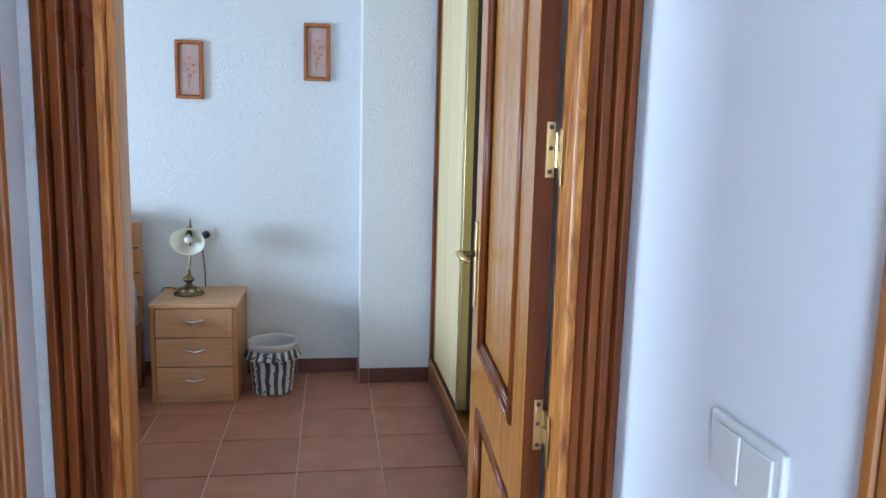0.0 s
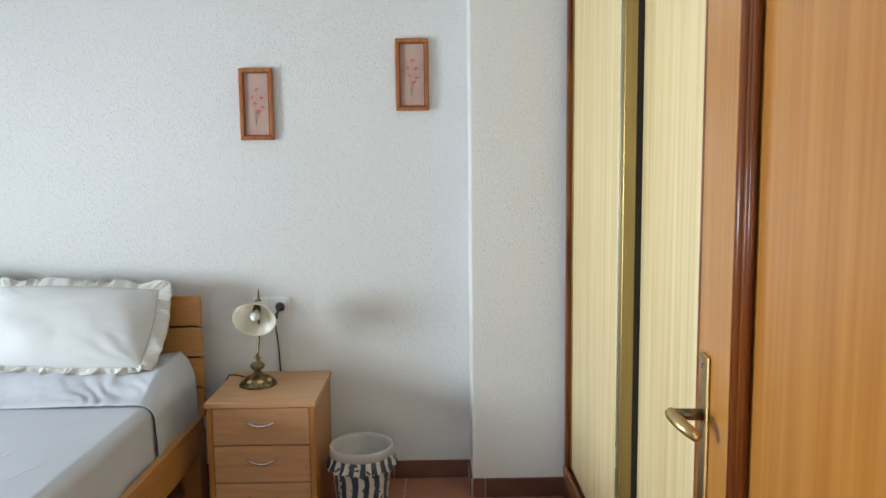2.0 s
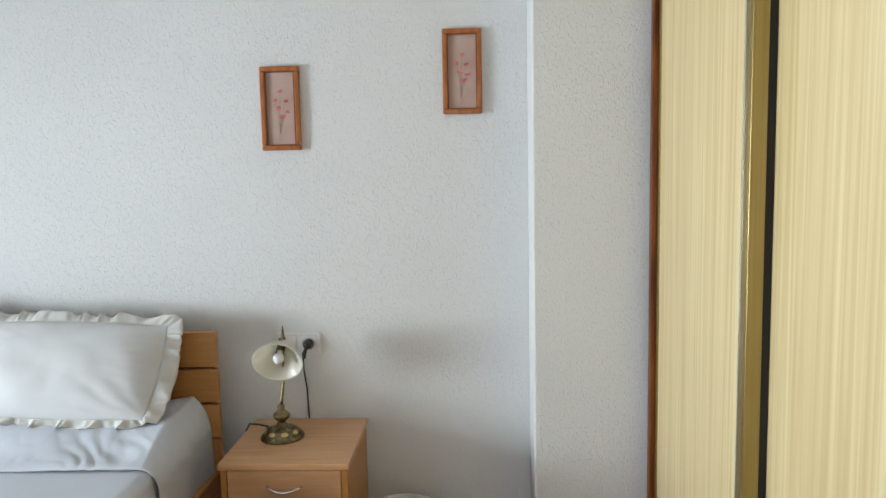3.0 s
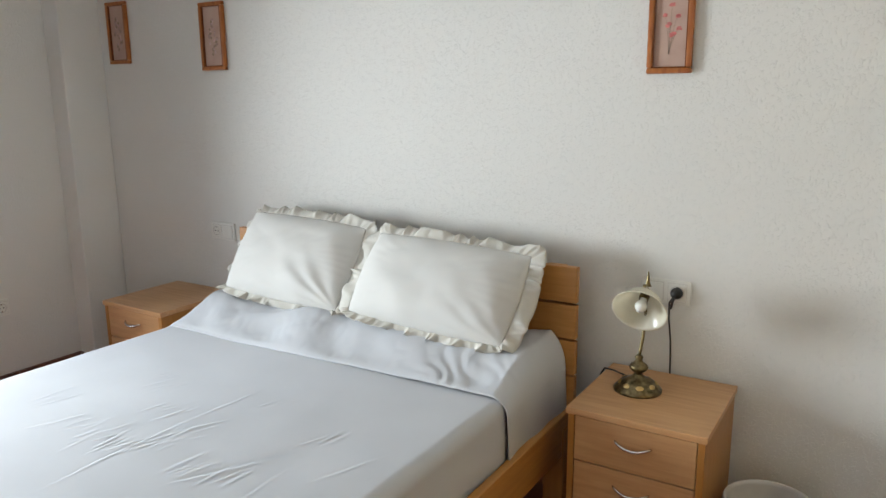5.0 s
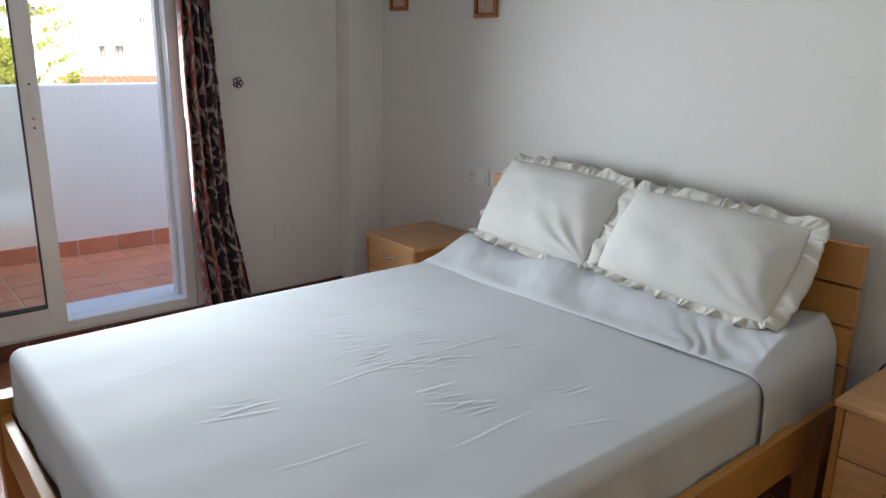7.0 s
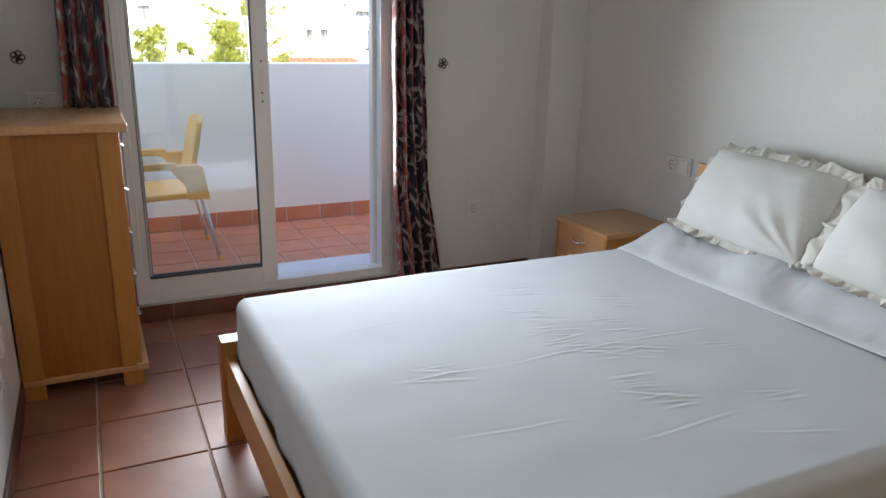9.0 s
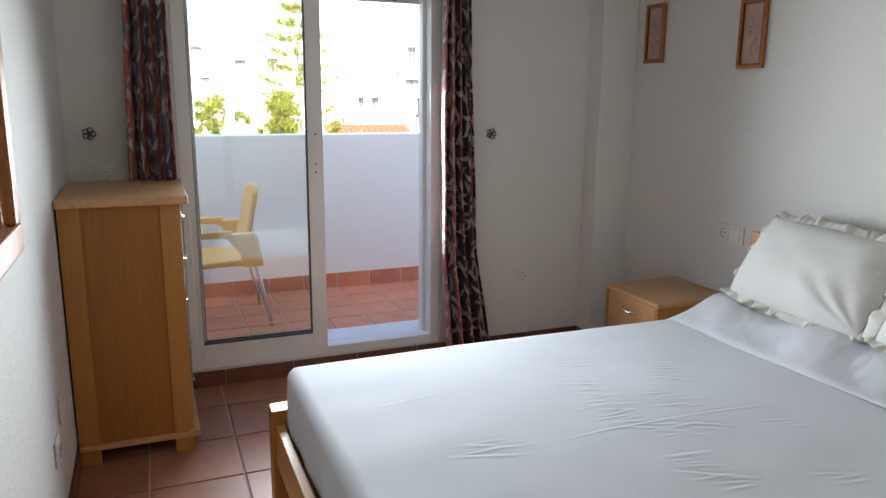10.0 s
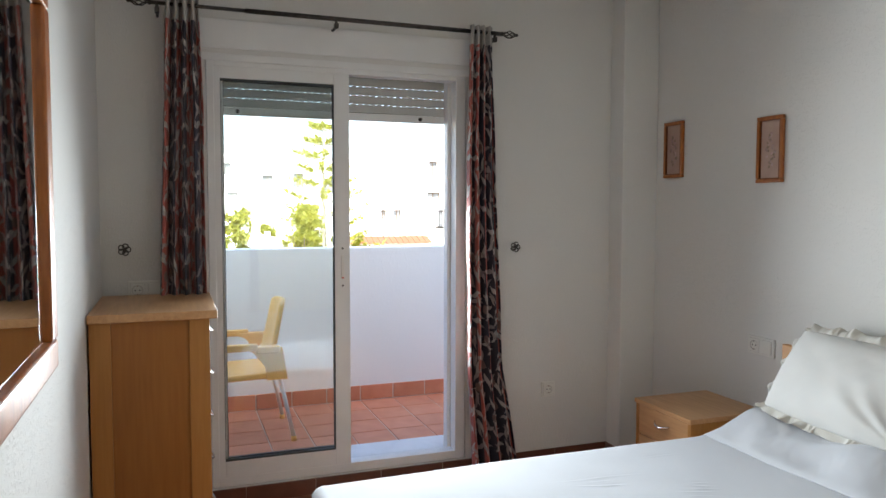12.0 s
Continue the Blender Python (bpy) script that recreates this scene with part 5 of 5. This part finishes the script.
def house(x, y, w, d, z1, openings, label, parapet=0.5, tile_roof=None):
    """A white flat-roofed house whose face looks to +x. openings: (y, z, width, height, kind) on that face."""
    t = thing("village_house", label, "house", (x, y, GZ), group="white village houses")
    h = z1 - GZ
    bm = bm_new()
    ys = sorted(openings)
    box(bm, -d, -0.25, -w / 2, w / 2, 0, h)
    # front skin with real openings, welded cell by cell
    yc = sorted({-w / 2, w / 2} | {oy + k * ow / 2 for oy, oz, ow, oh, kind in ys for k in (-1, 1)})
    zc = sorted({0, h} | {oz - GZ + k * oh for oy, oz, ow, oh, kind in ys for k in (0, 1)})
    for a, b in zip(yc, yc[1:]):
        for lo, hi in zip(zc, zc[1:]):
            ym, zm = (a + b) / 2, (lo + hi) / 2 + GZ
            if not any(abs(ym - oy) < ow / 2 and oz < zm < oz + oh for oy, oz, ow, oh, kind in ys):
                box(bm, -0.25, 0, a, b, lo, hi)
    bmesh.ops.remove_doubles(bm, verts=bm.verts[:], dist=0.001)
    box(bm, -d - 0.1, 0.06, -w / 2 - 0.06, w / 2 + 0.06, h, h + 0.12)
    part("wall", bm, M_OUT, t)
    for oy, oz, ow, oh, kind in ys:
        z = oz - GZ
        wd_ = part("window", boxes((-0.245, -0.18, oy - ow / 2, oy - ow / 2 + 0.07, z, z + oh), (-0.245, -0.18, oy + ow / 2 - 0.07, oy + ow / 2, z, z + oh), (-0.245, -0.18, oy - 0.03, oy + 0.03, z, z + oh), (-0.245, -0.18, oy - ow / 2, oy + ow / 2, z + oh - 0.07, z + oh)), M_BARK if kind == "w" else M_ALU, t)
        part("pane", boxes((-0.248, -0.21, oy - ow / 2, oy + ow / 2, z, z + oh)), M_WINDARK, wd_)
        if kind == "b":
            bm = bm_new()
            box(bm, 0, 0.45, oy - ow / 2 - 0.2, oy + ow / 2 + 0.2, z - 0.12, z)
            for k in range(9):
                yy = oy - ow / 2 - 0.2 + (ow + 0.4) * k / 8
                sweep(bm, ((0.42, yy, z), (0.42, yy, z + 0.95)), 0.02, 6)
            sweep(bm, ((0.42, oy - ow / 2 - 0.2, z + 0.95), (0.42, oy + ow / 2 + 0.2, z + 0.95)), 0.03, 6)
            part("balcony", bm, M_IRON, t, "dark iron balcony rail")
        if kind == "a":
            bm = bm_new()
            grid(bm, 4, 6, lambda u, v: (1.2 * u, oy - ow / 2 - 0.4 + (ow + 0.8) * v, z + oh + 0.3 - 0.5 * u))
            part("awning", bm, M_SHUT, t, "pale canvas awning", solid=0.05)
    if tile_roof:
        a, b, z = tile_roof
        bm = bm_new()
        grid(bm, 3, 8, lambda u, v: (0.9 - 0.9 * u, a + (b - a) * v, z - GZ - 0.25 + 0.35 * u))
        for k in range(int((b - a) / 0.3)):
            yy = a + 0.3 * k
            sweep(bm, ((0.9, yy, z - GZ - 0.235), (0.0, yy, z - GZ + 0.115)), 0.03, 6)
        part("tiled_canopy", bm, M_ROOF, t, "terracotta tiled canopy")
    return t


house(-44, 19.5, 14, 9, 4.4, [(-2.53, 3.35, 0.6, 0.95, "w"), (-1.8, 0.2, 0.8, 1.1, "b"), (-3.5, 1.4, 0.4, 1.4, "p"), (-2.5, 1.95, 0.9, 0.4, "w"), (1.3, 1.4, 1.2, 1.9, "w"), (4.6, 0.4, 1.2, 1.6, "b")], "white two-storey village house with a barred balcony window")
house(-41, 12.4, 5.4, 6, 1.35, [(0.47, 0.70, 0.35, 0.55, "w"), (1.3, 0.55, 0.5, 0.7, "w"), (1.45, -1.35, 1.5, 1.2, "a"), (-0.96, -1.15, 0.6, 1.2, "a")], "low white village house with pale canvas awnings")
house(-36, 11.7, 4.4, 4, -0.4, [(-1.1, -1.9, 1.6, 1.1, "w"), (1.0, -1.9, 1.5, 1.1, "w")], "low terrace house with a tiled edge", tile_roof=(-2.1, 2.1, -0.15))
house(-52, 24.0, 9, 8, 7.2, [(-2.6, 4.0, 0.9, 1.5, "w"), (0.8, 4.4, 1.0, 1.6, "w"), (2.9, 1.2, 0.9, 1.4, "w")], "tall white village house on the rise")
house(-64, 12.5, 10, 9, 5.6, [(-3.4, 2.8, 0.9, 1.3, "w"), (-0.8, 3.0, 0.9, 1.3, "w"), (1.9, 2.6, 0.9, 1.3, "w"), (3.9, 3.0, 0.8, 1.2, "w")], "white village house with small dark windows")
house(-72, 2.2, 14, 9, 4.3, [(-5.2, 1.2, 1.1, 1.5, "w"), (-2.0, 1.0, 1.2, 1.6, "b"), (1.6, 2.0, 0.9, 1.2, "w"), (4.6, 1.4, 1.0, 1.4, "w")], "wide white village house behind the trees")
house(-90, 9.0, 16, 9, 7.6, [(-5.6, 4.6, 1.2, 1.5, "w"), (-1.6, 5.0, 1.2, 1.5, "w"), (2.4, 4.6, 1.2, 1.5, "w"), (5.6, 5.0, 1.2, 1.5, "w")], "distant white house block on the hillside")
house(-58, 33.0, 12, 9, 5.4, [(-4.2, 2.2, 1.1, 1.6, "w"), (-0.6, 2.4, 1.1, 1.6, "b"), (3.2, 2.2, 1.1, 1.6, "w")], "white village house at the end of the row")

# garden wall running down the lane
gw = thing("garden_wall", "white stepped garden wall along the lane", "wall", (-26, 0, 0))
for k in range(9):
    yy = 4.05 + k * 0.19
    part("wall_panel", boxes((-0.1 - 0.35 * k, 0.1 - 0.35 * k, yy - 0.095, yy + 0.09, GZ, 0.52 - 0.045 * k + (0.16 if k % 3 == 0 else 0)), bevel=0.02), M_OUT, gw)


def leaf_cloud(bm, rnd, centre, radius, count, size, flat=1.0):
    for _ in range(count):
        d = Vector((rnd.gauss(0, 1), rnd.gauss(0, 1), rnd.gauss(0, 1))).normalized() * radius * min(1.5, abs(rnd.gauss(0, 0.62)))
        d.z *= flat
        c = Vector(centre) + d
        a = Vector((rnd.uniform(-1, 1), rnd.uniform(-1, 1), rnd.uniform(-1, 1))).normalized()
        b = a.orthogonal().normalized() * size * rnd.uniform(0.25, 0.5)
        a = a * size * rnd.uniform(0.6, 1.2)
        bm.faces.new([bm.verts.new(p) for p in (c - a, c + b, c + a, c - b)])


def norfolk_pine(x, y, z1):
    """Tiered conifer: whorls of drooping limbs with upright sprays along them."""
    rnd = random.Random(5)
    t = thing("norfolk_pine", "tall tiered conifer with gaps between its whorls", "tree", (x, y, GZ))
    h = z1 - GZ
    bm = bm_new()
    sweep(bm, ((0, 0, 0), (0.02, 0.03, h * 0.5), (0, 0, h)), (0.12, 0.07, 0.015), 10)
    part("trunk", bm, M_PINEBARK, t, smooth=True)
    leaves = bm_new()
    tiers = 11
    for k in range(tiers):
        f = k / (tiers - 1)
        z = h * (0.30 + 0.69 * f)
        ln = 2.15 * (1 - f) ** 0.75 + 0.25
        for q in range(6):
            a = q * math.pi / 3 + k * 0.45 + rnd.uniform(-0.2, 0.2)
            l2 = ln * rnd.uniform(0.75, 1.1)
            pts = [(l2 * s * math.cos(a), l2 * s * math.sin(a), z + 0.34 * l2 * s * s - 0.10 * l2 * s) for s in (0, 0.33, 0.66, 1.0)]
            part("limb", sweep(bm_new(), pts, (0.026, 0.020, 0.014, 0.006), 5), M_PINEBARK, t)
            for s in range(9, 21):
                g = s / 20
                c = (l2 * g * math.cos(a) + rnd.uniform(-0.08, 0.08), l2 * g * math.sin(a) + rnd.uniform(-0.08, 0.08), z + 0.34 * l2 * g * g - 0.10 * l2 * g + 0.10)
                leaf_cloud(leaves, rnd, c, 0.14, 7, 0.08, 1.0)
    part("crown", leaves, M_LEAF, t)
    return t


norfolk_pine(-30.0, 7.22, 5.2)


def shrub(x, y, z1, r, n, seed, label):
    rnd = random.Random(seed)
    t = thing("garden_tree", label, "tree", (x, y, GZ), group="garden trees")
    h = z1 - GZ
    bm = bm_new()
    sweep(bm, ((0, 0, 0), (0.05, 0.05, h * 0.6)), (0.12, 0.05), 8)
    for q in range(6):
        a = q * 1.05
        sweep(bm, ((0, 0, h * 0.35), (0.5 * r * math.cos(a), 0.5 * r * math.sin(a), h * 0.75)), (0.05, 0.015), 6)
    part("trunk", bm, M_BARK, t)
    bm = bm_new()
    for q in range(46):
        a, f = rnd.uniform(0, 6.28), rnd.uniform(0.0, 1.0)
        rr = r * (1.05 - 0.6 * f) * rnd.uniform(0.2, 1.0)
        leaf_cloud(bm, rnd, (rr * math.cos(a), rr * math.sin(a), h - 0.15 * r - (1 - f) * 2.2 * r), r * rnd.uniform(0.12, 0.34), n // 3, 0.085, rnd.uniform(0.6, 1.3))
    part("crown", bm, M_SHRUB, t)
    return t


shrub(-22.0, 3.08, 1.25, 0.55, 260, 1, "bushy yellow-green garden tree beyond the parapet")
shrub(-29.5, 4.85, 0.75, 0.55, 200, 2, "low green garden tree by the lane")
shrub(-27.5, 5.95, 1.55, 0.85, 300, 3, "dense green garden tree under the conifer")
shrub(-31.5, 6.95, 1.55, 0.8, 280, 4, "dense green tree beside the conifer")
shrub(-30.0, 8.75, 0.35, 0.4, 160, 6, "small green tree near the low houses")
shrub(-40.0, 4.9, 1.4, 0.75, 200, 8, "yellow-green tree in front of the wide house")

# ---- skirting tiles ----
SK_H, SK_T = 0.082, 0.011


def skirting(name, a, b, label, h=SK_H, z=0.0, length=0.342, material=None, inset=0.003):
    """Skirting tiles from a to b (x, y); their faces stand to the left of that direction."""
    t = thing(name, label, "baseboard", (a[0], a[1], z), math.degrees(math.atan2(b[1] - a[1], b[0] - a[0])), kind="structure")
    ln = math.hypot(b[0] - a[0], b[1] - a[1])
    part("mortar", boxes((0, ln, 0.0, SK_T - 0.004, 0, h - 0.002)), M_GROUT if material is None else M_OGROUT, t)
    x, made = 0.0, {}
    while x < ln - 0.004:
        w = min(length, ln - x) - inset
        if w < 0.012:
            break
        key = round(w, 3)
        if key in made:
            o = new("tile", made[key].data)
            o.parent = t
        else:
            o = part("tile", boxes((0, w, 0.0, SK_T, 0.001, h), bevel=0.002, seg=1), material or M_SKIRT, t)
            made[key] = o
        o.location = (x + inset / 2, 0, 0)
        x += length
    return t


skirting("baseboard", (0.245, N), (-3.60, N), "dark terracotta skirting tiles along the bed wall")
skirting("baseboard", (E + 0.0, 3.80), (0.245, 3.80), "dark terracotta skirting tiles round the column")
skirting("baseboard", (0.245, 3.80), (0.245, N), "short terracotta skirting on the column's side")
skirting("baseboard", (-3.60, N), (-3.60, 3.775), "short terracotta skirting on the corner pier")
skirting("baseboard", (-3.60, 3.775), (W, 3.775), "short terracotta skirting on the corner pier")
skirting("baseboard", (W, 3.775), (W, S), "dark terracotta skirting tiles under the balcony door")
skirting("baseboard", (W, S), (DL - 0.09, S), "dark terracotta skirting tiles behind the dresser")
skirting("baseboard", (E - 0.001, 2.2), (E - 0.001, 3.80), "dark terracotta skirting tiles under the wardrobe")
skirting("balcony_baseboard", (PX, 4.863), (PX, -0.8), "bright terracotta skirting tiles along the parapet", 0.105, BZ, 0.245, M_OTILE, 0.008)


# ---- floor tiles ----
def tiled(parent, x0, y0, i0, i1, j0, j1, pitch, joint, z, material, keep=lambda x, y: True, thick=0.010, wob=0.0008):
    src = None
    rnd = random.Random(3)
    for i in range(i0, i1):
        for j in range(j0, j1):
            x, y = x0 + i * pitch, y0 + j * pitch
            if not keep(x, y):
                continue
            if src is None:
                src = part("tile", boxes((joint / 2, pitch - joint / 2, joint / 2, pitch - joint / 2, -thick, 0), bevel=0.003, seg=2), material, parent)
                o = src
            else:
                o = new("tile", src.data)
                o.parent = parent
            o.location = (x, y, z + rnd.uniform(-wob, wob))


P = 0.342
tiled(floor_ob, -0.045, 3.75, -11, 2, -8, 1, P, 0.008, 0.0, M_TILE)
tiled(floor_ob, -0.045, 3.75, -1, 2, -18, -8, P, 0.008, 0.0, M_TILE)
tiled(balc, PX + 0.012, 2.658 - 0.245 * 14, 0, 5, 0, 23, 0.245, 0.008, BZ, M_OTILE)
